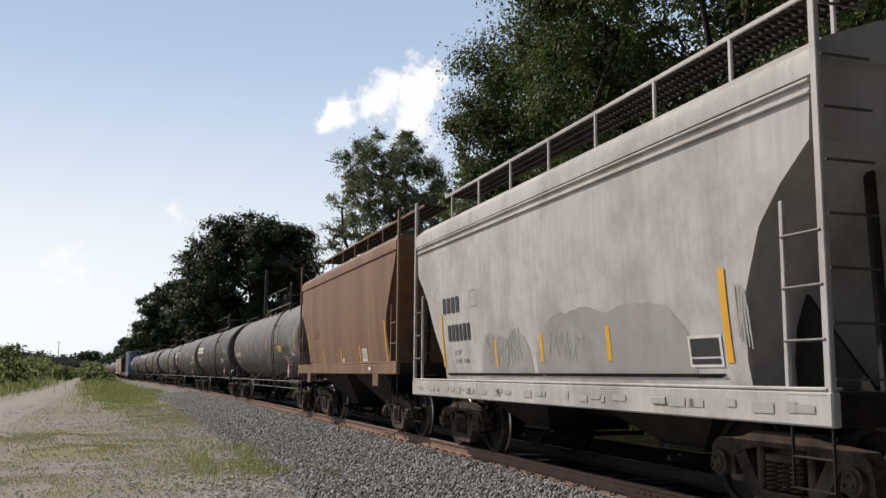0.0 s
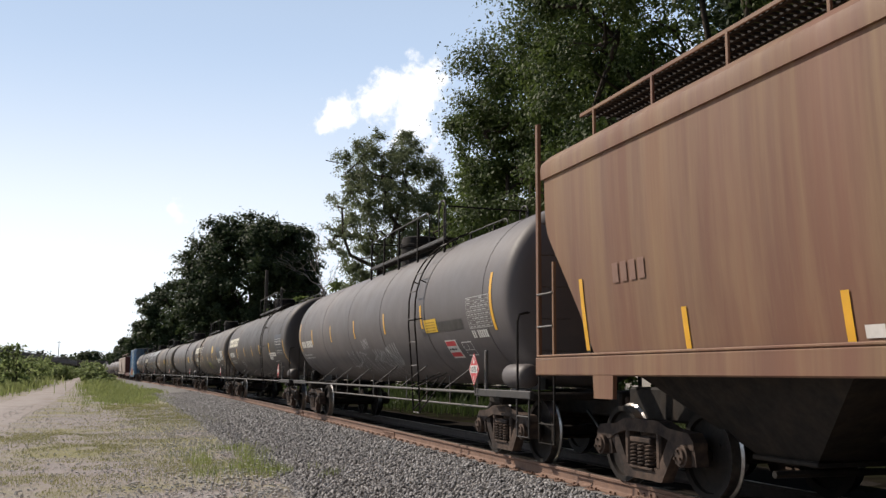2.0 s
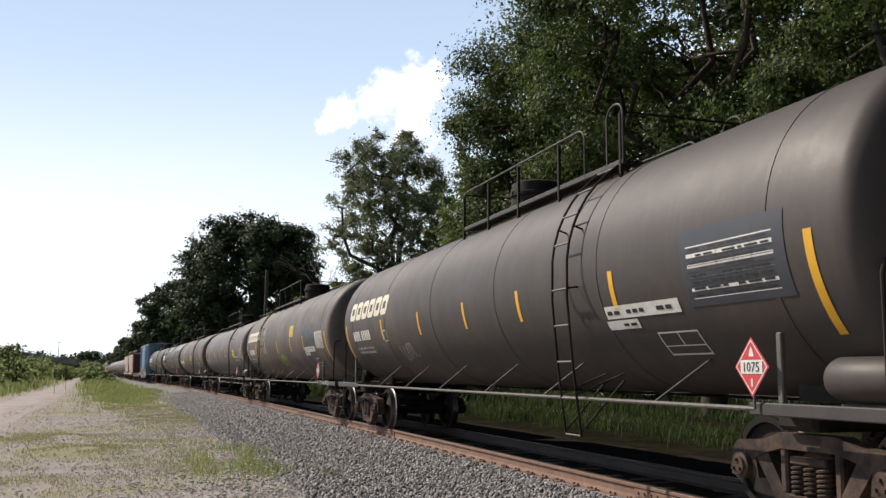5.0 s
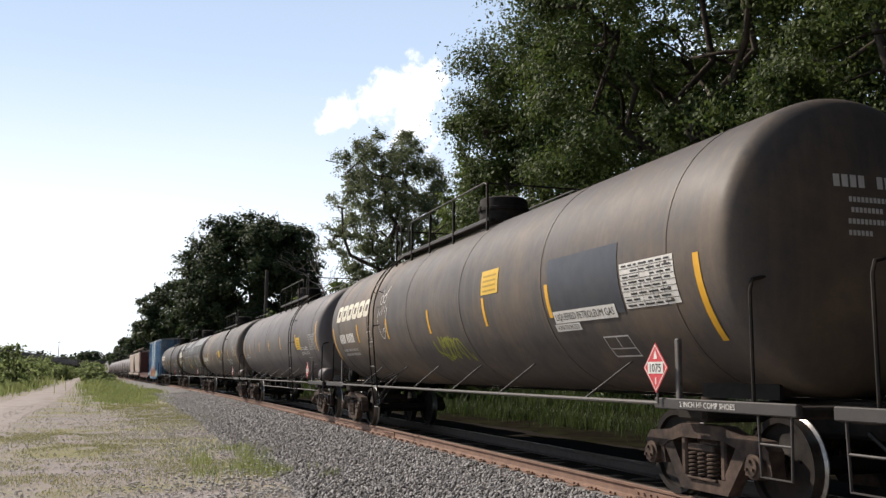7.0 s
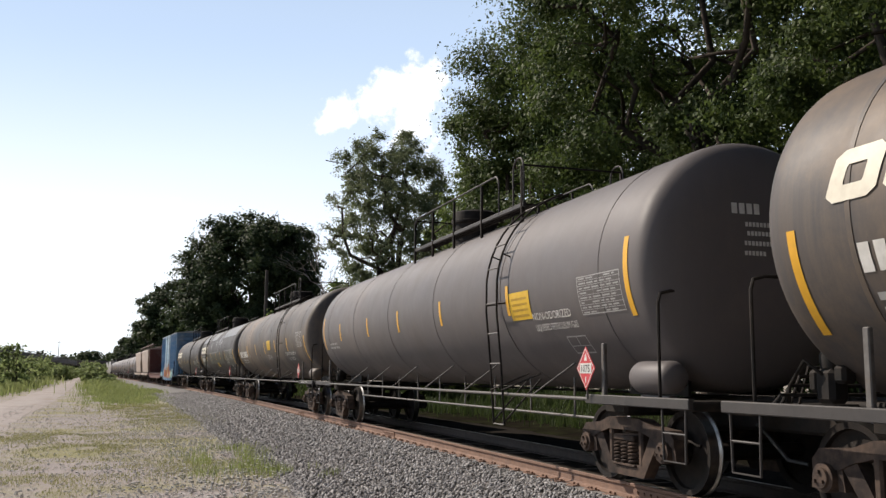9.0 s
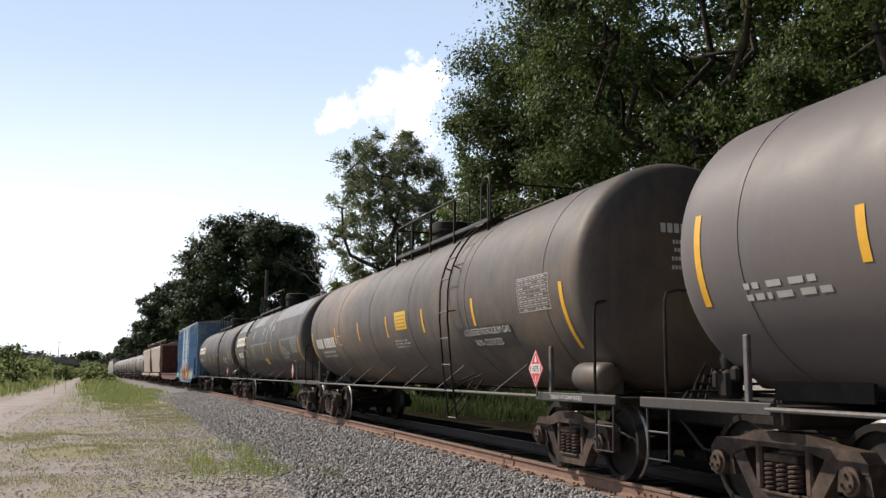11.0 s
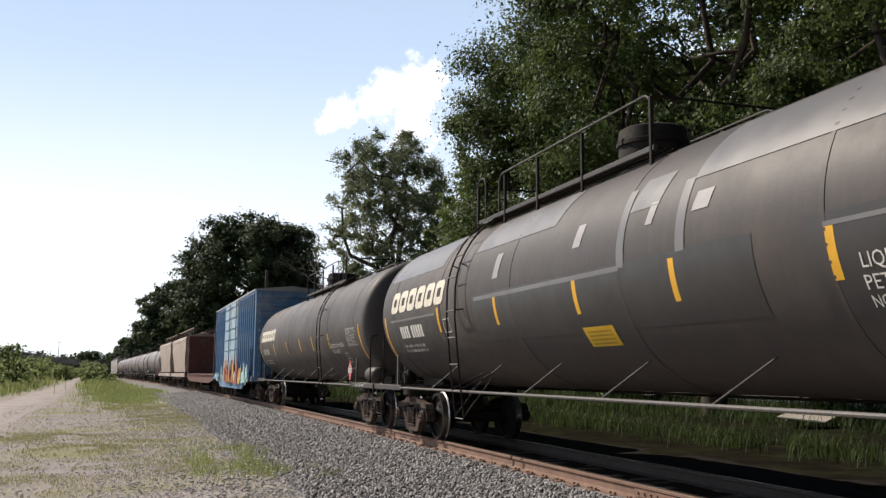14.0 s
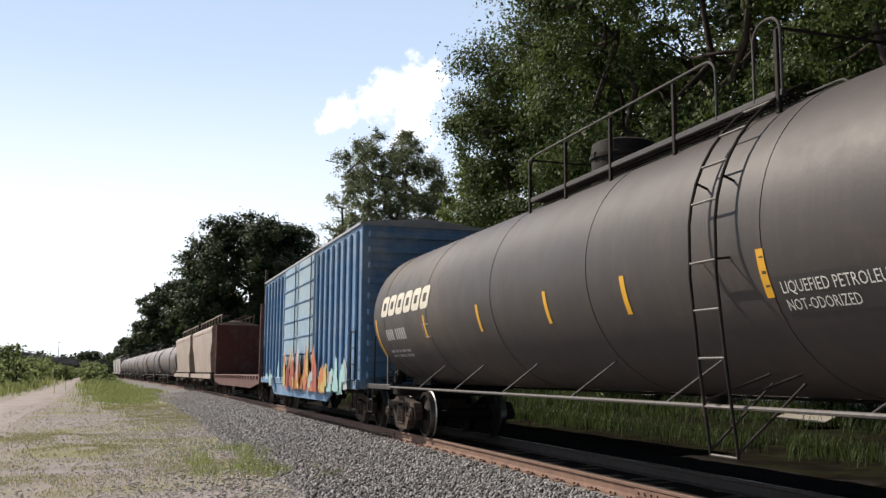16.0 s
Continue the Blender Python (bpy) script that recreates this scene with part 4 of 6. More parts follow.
# ---- markings on the cars ----
def table(car, y0, y1, z0, z1, patch=wrap_patch, filled=False, rows=8, name="data_table"):
    """A maintenance table: frame and rows of plain bars, or a white panel with dark bars."""
    ink = BLACK if filled else GREYBAR
    f = Form()
    if filled:
        part(name + "_panel", patch(Form(), y0, y1, z0, z1), WHITE, car)
        lift = dict(lift=0.010)
    else:
        lift = dict(lift=0.008)
        t = 0.012
        for (a, b, c, d) in ((y0, y1, z0, z0 + t), (y0, y1, z1 - t, z1), (y0, y0 + t, z0, z1), (y1 - t, y1, z0, z1)):
            patch(f, a, b, c, d, **lift)
    h = (z1 - z0) / rows
    rng = random.Random(int(y0 * 100) + rows)
    if rows > 4:
        for r in range(1, rows):
            patch(f, y0, y1, z0 + r * h - 0.003, z0 + r * h + 0.003, **lift)
        for q in (0.22, 0.42, 0.62):
            patch(f, y0 + (y1 - y0) * q - 0.003, y0 + (y1 - y0) * q + 0.003, z0, z1 - h, **lift)
    for r in range(rows):
        y = y1 - 0.05
        while y > y0 + 0.14:
            w = rng.uniform(0.06, 0.20)
            w = min(w, y - y0 - 0.04)
            if rng.random() < 0.85:
                patch(f, y - w, y, z0 + (r + 0.32) * h, z0 + (r + 0.62) * h, **lift)
            y -= w + 0.04
    part(name, f, ink, car)


def words(car, text, y_start, z, height, width, ink=WHITE, name="lettering", lift=0.010):
    """Words on the shell from y_start, fitted to a width."""
    f, w = lettering(text, height, lambda u, v: (u, v, 0))
    k = width / w
    f.v = [tuple(on_tank(y_start - u * k, z + v, lift)) for u, v, _ in f.v]
    part(name, f, ink, car)


def number_bars(car, y1, y0, z0, z1, counts, ink=WHITE, name="number_bars", patch=wrap_patch):
    """Upright bars for characters between y1 (first) and y0 (last), in groups."""
    total = sum(counts) + 0.8 * (len(counts) - 1)
    step = (y1 - y0) / total
    y = y1
    for g in counts:
        for k in range(g):
            part("number_bar", patch(Form(), y - step * 0.70, y, z0, z1), ink, car)
            y -= step
        y -= 0.8 * step


def small_rows(car, y1, y0, z0, z1, rows, ink=GREYBAR, patch=wrap_patch, seed=1):
    f = Form()
    rng = random.Random(seed)
    h = (z1 - z0) / rows
    for r in range(rows):
        y = y1
        while y > y0 + 0.1:
            w = rng.uniform(0.05, 0.22)
            patch(f, y - w, y, z0 + r * h, z0 + r * h + 0.55 * h)
            y -= w + rng.uniform(0.03, 0.12)
    part("small_lettering", f, ink, car)


def box_mark(car, y0, y1, z0, z1, letter="", patch=wrap_patch, ink=WHITE, bars_in=0):
    f = Form()
    t = 0.016
    for (a, b, c, d) in ((y0, y1, z0, z0 + t), (y0, y1, z1 - t, z1), (y0, y0 + t, z0 + t, z1 - t), (y1 - t, y1, z0 + t, z1 - t)):
        patch(f, a, b, c, d)
    if bars_in:
        m = (y0 + y1) / 2
        patch(f, m - t / 2, m + t / 2, z0 + 0.1, z1 - t)
        patch(f, y0 + t, y1 - t, z0 + 0.09, z0 + 0.10)
    part("framed_mark", f, ink, car)


def scrawl(car, items, ink, name="sprayed_scrawl", place=on_tank):
    for k, (y, z, w, h, seed, th) in enumerate(items):
        part(name, scribble(Form(), lambda a, b: tuple(place(a, b)), y, z, w, h, seed, th), ink, car)


SPRAY = surface("pale_spray_paint", (0.46, 0.45, 0.44), (0.30, 0.29, 0.28), 0.7, 0.0, 4.0, bump=0.05)
SPRAY_GREEN = plain("yellow_green_spray_paint", (0.36, 0.38, 0.05), 0.7)
PANEL_DARK = surface("fresh_black_panel", (0.035, 0.033, 0.033), (0.05, 0.047, 0.046), 0.45, 0.0, 2.0, bump=0.05)
PANEL_BLUE = surface("blue_black_panel", (0.035, 0.040, 0.055), (0.05, 0.052, 0.06), 0.5, 0.0, 2.0, bump=0.05)
PANEL_PALE = surface("pale_worn_paint", (0.17, 0.162, 0.16), (0.13, 0.124, 0.122), 0.4, 0.0, 1.0, bump=0.08)
PANEL_WORN = surface("pale_scuffed_patch", (0.36, 0.34, 0.335), (0.25, 0.235, 0.23), 0.5, 0.0, 3.0, bump=0.05)
YELLOW_PANEL = plain("yellow_notice", (0.74, 0.46, 0.03), 0.5)


def notice(car, y0, y1, z0, z1, rows=4):
    part("notice_panel", wrap_patch(Form(), y0, y1, z0, z1, lift=0.008), YELLOW_PANEL, car, "yellow notice panel")
    f = Form()
    h = (z1 - z0) / (rows + 1)
    for r in range(rows):
        wrap_patch(f, y0 + 0.08, y1 - 0.08, z0 + (r + 0.55) * h, z0 + (r + 0.95) * h, lift=0.011)
    part("notice_bars", f, surface("dull_notice_ink", (0.48, 0.28, 0.02), None, 0.6), car)


def mark_cars():
    a, b, c, d, e, f, g = (CARS[k] for k in "abcdefg")
    # a
    shell_size(SLIM)
    number_bars(a, 8.35, 6.62, 2.07, 2.27, (4, 6))
    small_rows(a, 8.4, 7.0, 1.74, 1.92, 2)
    scrawl(a, ((2.5, 1.30, 2.2, 0.55, 11, 0.022), (0.45, 1.86, 0.6, 0.25, 12, 0.02), (0.1, 1.18, 1.8, 0.62, 13, 0.022), (-1.5, 1.42, 0.85, 0.52, 14, 0.035), (-0.4, 1.5, 0.9, 0.35, 15, 0.02)), SPRAY)
    table(a, -8.28, -7.25, 2.02, 2.52)
    number_bars(a, -7.28, -7.98, 1.87, 1.99, (2, 5))
    notice(a, -5.58, -4.85, 2.04, 2.28)
    part("dark_panel", wrap_patch(Form(), -6.95, -5.66, 2.04, 2.21), PANEL_DARK, a)
    table(a, -6.3, -5.72, 1.57, 1.88, filled=True, rows=3, name="label")
    for z0, z1 in ((1.78, 1.86), (1.60, 1.67)):
        part("label_field", wrap_patch(Form(), -6.26, -5.76, z0, z1, lift=0.014), RED, a)
    box_mark(a, -7.02, -6.55, 1.60, 1.83, bars_in=1)
    # b
    shell_size(STOUT)
    part("faded_panel", wrap_patch(Form(), -8.25, -6.7, 1.95, 2.68), PANEL_BLUE, b)
    table(b, -8.1, -6.8, 2.02, 2.52, filled=True)
    table(b, -6.5, -4.95, 1.92, 2.06, filled=True, rows=1, name="label")
    table(b, -5.6, -4.9, 1.80, 1.90, filled=True, rows=1, name="label")
    box_mark(b, -6.6, -5.85, 1.50, 1.74, bars_in=1)
    logo_blocks(b, 8.2, 2.52, 3.00, 6, 0.55, 0.595)
    number_bars(b, 7.95, 6.3, 2.06, 2.28, (4, 5))
    small_rows(b, 7.9, 6.3, 1.76, 1.95, 2)
    box_mark(b, 4.85, 5.15, 1.98, 2.22)
    scrawl(b, ((4.2, 1.55, 1.0, 0.35, 31, 0.018),), SPRAY)
    # c
    logo_blocks(c, 8.24, 2.57, 3.03, 6, 0.56, 0.595)
    number_bars(c, 7.95, 6.35, 2.05, 2.27, (4, 5))
    small_rows(c, 7.9, 6.2, 1.74, 1.95, 2)
    box_mark(c, 4.65, 5.0, 2.0, 2.25)
    strokes = [[(3.86 - 0.82 * k / 14, 2.46 - 0.46 * math.sin(math.pi * (k / 14) ** 0.9) + 0.22 * (k / 14) ** 2) for k in range(15)],
               [(3.84 - 0.80 * k / 8, 2.56 + 0.10 * (k / 8) + (0.10 if k % 2 else -0.05)) for k in range(9)],
               [(3.58 + 0.10 * math.cos(k * 0.6), 2.88 + 0.10 * math.sin(k * 0.6)) for k in range(14)],
               [(3.33 + 0.10 * math.cos(k * 0.6), 2.90 + 0.10 * math.sin(k * 0.6)) for k in range(14)],
               [(3.66, 3.16), (3.58, 3.0), (3.50, 2.95)], [(3.12, 3.16), (3.28, 3.0), (3.40, 2.95)],
               [(3.66 - 0.05 * k, 2.20 + (0.06 if k % 2 else -0.04)) for k in range(9)]]
    for line in strokes:
        part("sprayed_scrawl", stroke(Form(), on_tank, line, 0.024), WHITE, c)
    scrawl(c, ((0.2, 1.48, 1.5, 0.42, 23, 0.03), (-0.1, 1.75, 0.7, 0.22, 24, 0.025)), SPRAY_GREEN)
    notice(c, -3.38, -2.68, 2.49, 2.86)
    part("dark_panel", wrap_patch(Form(), -7.0, -5.15, 1.98, 2.76), PANEL_BLUE, c, "blue-black repainted panel")
    table(c, -8.14, -7.05, 2.01, 2.50, filled=True)
    part("label_strip", wrap_patch(Form(), -6.8, -5.15, 1.94, 2.09, lift=0.009), WHITE, c)
    words(c, "LIQUEFIED PETROLEUM GAS", -5.2, 1.975, 0.085, 1.55, BLACK, lift=0.013)
    part("label_strip", wrap_patch(Form(), -5.8, -5.1, 1.84, 1.93, lift=0.009), WHITE, c)
    words(c, "NON-ODORIZED", -5.14, 1.86, 0.055, 0.62, BLACK, lift=0.013)
    box_mark(c, -6.8, -6.2, 1.50, 1.74, bars_in=1)
    # d
    shell_size(SLIM)
    small_rows(d, 8.0, 6.9, 1.95, 2.15, 2, seed=4)
    notice(d, -5.97, -5.26, 2.05, 2.44)
    words(d, "NON-ODORIZED", -5.97, 2.02, 0.10, 1.18)
    words(d, "LIQUEFIED PETROLEUM GAS", -5.97, 1.88, 0.085, 1.28)
    table(d, -8.53, -7.46, 2.01, 2.47)
    box_mark(d, -7.28, -6.74, 1.56, 1.78, bars_in=1, ink=GREYBAR)
    # e
    shell_size(STOUT)
    number_bars(e, 8.16, 5.62, 1.99, 2.25, (4, 6))
    box_mark(e, 4.78, 5.14, 2.01, 2.26)
    small_rows(e, 7.6, 5.85, 1.74, 1.95, 2, seed=6)
    notice(e, -1.44, -0.62, 2.17, 2.53)
    small_rows(e, -0.3, -1.3, 1.82, 2.0, 3, seed=7)
    part("dark_panel", wrap_patch(Form(), -6.66, -4.6, 1.70, 2.03), PANEL_DARK, e)
    words(e, "LIQUEFIED PETROLEUM GAS", -4.64, 1.91, 0.10, 1.96, lift=0.012)
    words(e, "NON- ODORIZED", -4.96, 1.74, 0.10, 1.17, lift=0.012)
    table(e, -8.19, -7.14, 2.14, 2.61)
    # f
    for y0, y1, z0, z1 in ((-8.65, -2.95, 3.22, 3.80), (-2.35, -1.75, 3.06, 3.42), (0.35, 3.4, 3.24, 3.74), (5.1, 8.6, 3.20, 3.82)):
        part("pale_panel", wrap_patch(Form(), y0, y1, z0, z1, ny=8, skew=-0.12), PANEL_PALE, f, "pale worn strip of paint")
    # overspray round old panels: two bands up the side, one line along it
    for y0, y1, z0, z1 in ((-1.74, -1.58, 2.46, 3.34), (-2.95, -2.79, 2.50, 3.24), (-1.62, 3.1, 2.43, 2.49), (-4.9, -7.0, 2.44, 2.48), (5.2, 8.2, 2.33, 2.37)):
        part("overspray", wrap_patch(Form(), min(y0, y1), max(y0, y1), z0, z1, ny=4, lift=0.007), PANEL_PALE, f)
    for y0, y1, z0, z1 in ((-0.62, -0.42, 2.83, 3.11), (2.08, 2.30, 2.71, 3.08), (-2.30, -2.16, 2.86, 3.10), (-3.32, -3.04, 2.87, 3.06)):
        part("pale_patch", wrap_patch(Form(), y0, y1, z0, z1, skew=-0.06), PANEL_WORN, f)
    for y0, y1, z0, z1 in ((-8.5, -4.7, 1.70, 2.55), (-4.0, 3.2, 1.80, 2.52), (5.2, 8.1, 1.60, 2.32)):
        part("dark_panel", wrap_patch(Form(), y0, y1, z0, z1, ny=4, lift=0.004), PANEL_DARK, f)
    logo_blocks(f, 8.15, 2.48, 2.96, 6, 0.54, 0.585)
    number_bars(f, 7.6, 6.05, 1.99, 2.22, (4, 5))
    small_rows(f, 7.7, 6.2, 1.72, 1.90, 2, seed=8)
    box_mark(f, 4.45, 4.78, 2.0, 2.24)
    notice(f, -1.16, -0.40, 1.63, 1.86)
    words(f, "LIQUEFIED", -5.22, 2.09, 0.115, 0.76, lift=0.012)
    words(f, "PETROLEUM GAS", -5.2, 1.93, 0.11, 1.30, lift=0.012)
    words(f, "NOT ODORIZED", -5.2, 1.80, 0.09, 0.92, lift=0.012)
    table(f, -8.2, -7.0, 1.99, 2.49, name="data_table")
    box_mark(f, -6.95, -6.53, 1.49, 1.71, bars_in=1)
    # g
    logo_blocks(g, 8.2, 2.46, 2.94, 6, 0.54, 0.585)
    number_bars(g, 7.95, 6.45, 1.99, 2.21, (4, 5), ink=GREYBAR)
    small_rows(g, 8.1, 6.6, 1.64, 1.83, 2, seed=9)
    box_mark(g, 4.86, 5.24, 1.97, 2.21, ink=GREYBAR)
    part("dark_panel", wrap_patch(Form(), -6.76, -4.98, 1.80, 2.11), PANEL_DARK, g)
    words(g, "LIQUEFIED PETROLEUM GAS", -5.06, 1.975, 0.10, 1.56, lift=0.012)
    words(g, "NOT-ODORIZED", -5.06, 1.835, 0.09, 0.85, lift=0.012)
    table(g, -8.15, -7.1, 1.98, 2.41)
    box_mark(g, -6.75, -6.33, 1.58, 1.82, bars_in=1)
    # brake-shoe notice on the side sill
    for car in (c, g, e):
        fm, w = lettering("2 INCH HF COMP SHOES", 0.055, lambda u, v: (u, v, 0))
        fm.v = [(-1.42, -8.1 - u * 0.9 / w, 0.975 + v) for u, v, _ in fm.v]
        part("sill_lettering", fm, WHITE, car)

    white, brown = TRAIN[0][0], TRAIN[1][0]

    def on_side(zlow, ztop, hw=1.56, bow=0.16):
        def place(y, z, lift=0.008):
            t = max(0.0, (ztop - z) / (ztop - zlow))
            return Vector((-(hw - bow * t ** 2.2) - lift, y, z))
        return place

    def side_patch(place):
        def patch(form, y0, y1, z0, z1, skew=0.0, lift=0.008, ny=1):
            vs = []
            for i in range(4):
                z = z0 + (z1 - z0) * i / 3
                for y in (y0, y1):
                    vs.append(tuple(place(y + skew * i / 3, z, lift)))
            return form.add(vs, [(2 * i, 2 * i + 1, 2 * i + 3, 2 * i + 2) for i in range(3)])
        return patch

    pw = on_side(1.19, 3.72)
    sw = side_patch(pw)
    for y, z0, z1 in ((-4.1, 1.40, 2.25), (-1.85, 1.44, 1.84), (0.0, 1.45, 1.82), (1.65, 1.39, 1.80), (4.12, 1.40, 2.30)):
        part("yellow_stripe", sw(Form(), y - 0.05, y + 0.05, z0, z1), YELLOW, white)
    number_bars(white, 4.0, 3.1, 2.30, 2.56, (4,), BLACK, patch=sw)
    number_bars(white, 3.8, 2.65, 1.83, 2.10, (6,), BLACK, patch=sw)
    fm, w = lettering("LD LMT", 0.075, lambda u, v: (u, v, 0))
    fm.v = [tuple(pw(3.55 - u, 1.60 + v)) for u, v, _ in fm.v]
    part("lettering", fm, BLACK, white)
    fm, w = lettering("LT WT  56300", 0.075, lambda u, v: (u, v, 0))
    fm.v = [tuple(pw(3.5 - u, 1.46 + v)) for u, v, _ in fm.v]
    part("lettering", fm, BLACK, white)
    part("data_plate", sw(Form(), -4.0, -3.45, 1.36, 1.66), WHITE, white)
    part("data_plate_field", sw(Form(), -3.96, -3.49, 1.46, 1.63, lift=0.012), BLACK, white)
    part("data_plate_field", sw(Form(), -3.96, -3.49, 1.39, 1.44, lift=0.012), BLACK, white)
    box_mark(white, 2.35, 2.65, 2.35, 2.62, patch=sw, ink=GREYBAR)
    grey = surface("grey_overpaint", (0.36, 0.345, 0.33), (0.29, 0.275, 0.265), 0.65, 0.0, 1.6, (0.24, 0.22, 0.21), 0.4, 1.2, bump=0.1)
    for y1, y0, base, seed in ((2.3, 0.35, 1.85, 1), (0.2, -3.55, 2.05, 2)):
        vs = []
        n = 30
        for k in range(n + 1):
            y = y1 + (y0 - y1) * k / n
            top = base + 0.16 * noise.noise((y * 1.3, seed, 0)) + 0.07 * noise.noise((y * 4, seed, 3)) - 0.5 * (abs(2 * k / n - 1) ** 6)
            for j in range(5):
                vs.append(tuple(pw(y, 1.24 + (top - 1.24) * j / 4, 0.004)))
        part("overpaint", Form().add(vs, [(i * 5 + j, i * 5 + j + 1, (i + 1) * 5 + j + 1, (i + 1) * 5 + j) for i in range(n) for j in range(4)]), grey, white, "uneven grey paint over old scrawls")
    scrawl(white, ((2.0, 1.35, 0.8, 0.5, 41, 0.018), (1.2, 1.40, 0.5, 0.55, 42, 0.022), (-0.3, 1.45, 0.9, 0.4, 43, 0.014), (-4.25, 1.5, 0.2, 0.6, 44, 0.012)), GREYBAR, place=pw)
    f = Form()
    rng = random.Random(5)
    for k in range(34):
        y = rng.uniform(-5.2, 5.2)
        flat_patch(f, y - rng.uniform(0.06, 0.3), y, rng.uniform(0.98, 1.04), rng.uniform(1.05, 1.09), -1.613)
    part("sill_lettering", f, GREYBAR, white)
    pl = Form().box((-1.615, -3.15, 1.04), (0.02, 0.26, 0.07), 0.004)
    part("tag_plate", pl, GREYBAR, white)
    pb = on_side(1.51, 3.86)
    sb = side_patch(pb)
    for y, z0, z1 in ((-4.34, 1.54, 2.42), (-1.93, 1.54, 1.94), (0.2, 1.54, 1.93), (2.4, 1.54, 1.95), (4.55, 1.57, 2.42)):
        part("yellow_stripe", sb(Form(), y - 0.045, y + 0.045, z0, z1), YELLOW, brown)
    part("data_plate", sb(Form(), -2.62, -2.12, 1.56, 1.86), WHITE, brown)
    part("data_plate_field", sb(Form(), -2.58, -2.16, 1.62, 1.83, lift=0.012), GREYBAR, brown)
    part("data_plate", sb(Form(), -0.15, 0.05, 1.56, 1.66), WHITE, brown)
    number_bars(brown, 3.75, 3.0, 2.3, 2.52, (4,), surface("faded_lettering", (0.25, 0.14, 0.10), None, 0.7), patch=sb)
    part("tag_plate", Form().box((-1.615, -3.6, 1.385), (0.02, 0.24, 0.075), 0.004), WHITE, brown)
    for y in (-4.0, 3.85):
        fr = Form().slab([(y - 0.24, 1.28), (y + 0.24, 1.28), (y + 0.22, 1.02), (y - 0.22, 1.02)], -1.60, -1.55)
        part("jacking_bracket", fr, BROWN_PAINT, brown)
    # sprayed colours along the box car's lower side
    box = TRAIN[9][0]
    rng = random.Random(8)
    cols = (plain("orange_spray", (0.55, 0.17, 0.05), 0.6), plain("yellow_spray", (0.55, 0.40, 0.12), 0.6), plain("red_spray", (0.40, 0.08, 0.05), 0.6), plain("pale_turquoise_spray", (0.35, 0.58, 0.58), 0.6), plain("white_spray", (0.45, 0.47, 0.47), 0.6))
    for k in range(90):
        y = rng.gauss(-1.8, 2.6)
        y = max(-7.4, min(6.8, y))
        warm = abs(y + 1.6) < 3.4
        w, h = rng.uniform(0.10, 0.34), rng.uniform(0.25, 1.25 if warm else 0.7)
        z = rng.uniform(0.72, 1.15)
        lift = 1.708 + 0.0010 * k
        n = 9
        vs = []
        for j in range(n + 1):
            vs.append((-lift, y + w * (j / n - 0.5) * 2, z + 0.05 * rng.random()))
        for j in range(n, -1, -1):
            vs.append((-lift, y + w * (j / n - 0.5) * 2 + rng.uniform(-0.03, 0.03), z + h * (0.55 + 0.45 * math.sin(math.pi * j / n)) * rng.uniform(0.8, 1.0)))
        cc = cols[rng.choice((0, 0, 1, 2, 2, 4)) if warm else rng.choice((3, 3, 4, 1))]
        part("sprayed_patch", Form().add(vs, [(j, j + 1, 2 * n - j, 2 * n + 1 - j) for j in range(n)]), cc, box)


mark_cars()


# ---- ground, track bed ----
GROUND = -0.35


def ground_material():
    m = bpy.data.materials.new("gravelly_ground")
    m.use_nodes = True
    nt = m.node_tree
    N, L = nt.nodes.new, nt.links.new
    p = nt.nodes["Principled BSDF"]
    tc = N("ShaderNodeTexCoord")

    def noise_tex(sc, d, r=0.6):
        n = N("ShaderNodeTexNoise")
        n.inputs["Scale"].default_value, n.inputs["Detail"].default_value, n.inputs["Roughness"].default_value = sc, d, r
        L(tc.outputs["Object"], n.inputs["Vector"])
        return n.outputs["Fac"]

    def ramp(src, lo, hi):
        r = N("ShaderNodeMapRange")
        r.inputs["From Min"].default_value, r.inputs["From Max"].default_value = lo, hi
        L(src, r.inputs["Value"])
        return r.outputs["Result"]

    def blend(f, a, b):
        x = N("ShaderNodeMix")
        x.data_type = "RGBA"
        for sock, val in ((x.inputs[0], f), (x.inputs[6], a), (x.inputs[7], b)):
            if isinstance(val, tuple):
                sock.default_value = (*val, 1)
            else:
                L(val, sock)
        return x.outputs[2]

    vor = N("ShaderNodeTexVoronoi")
    vor.inputs["Scale"].default_value = 28.0
    L(tc.outputs["Object"], vor.inputs["Vector"])
    stone = blend(ramp(vor.outputs["Color"], 0.1, 0.9), (0.265, 0.238, 0.230), (0.42, 0.380, 0.368))
    soil = blend(ramp(noise_tex(0.9, 6), 0.35, 0.65), (0.31, 0.270, 0.256), (0.385, 0.338, 0.320))
    base = blend(ramp(noise_tex(2.2, 8), 0.40, 0.60), soil, stone)
    mossy = blend(ramp(noise_tex(6.0, 6), 0.3, 0.7), (0.245, 0.238, 0.120), (0.33, 0.305, 0.168))
    base = blend(ramp(noise_tex(0.33, 7, 0.7), 0.46, 0.62), base, mossy)
    L(base, p.inputs["Base Color"])
    p.inputs["Roughness"].default_value = 0.95
    p.inputs["Specular IOR Level"].default_value = 0.2
    b = N("ShaderNodeBump")
    b.inputs["Strength"].default_value, b.inputs["Distance"].default_value = 0.7, 0.03
    L(vor.outputs["Distance"], b.inputs["Height"])
    L(b.outputs["Normal"], p.inputs["Normal"])
    return m


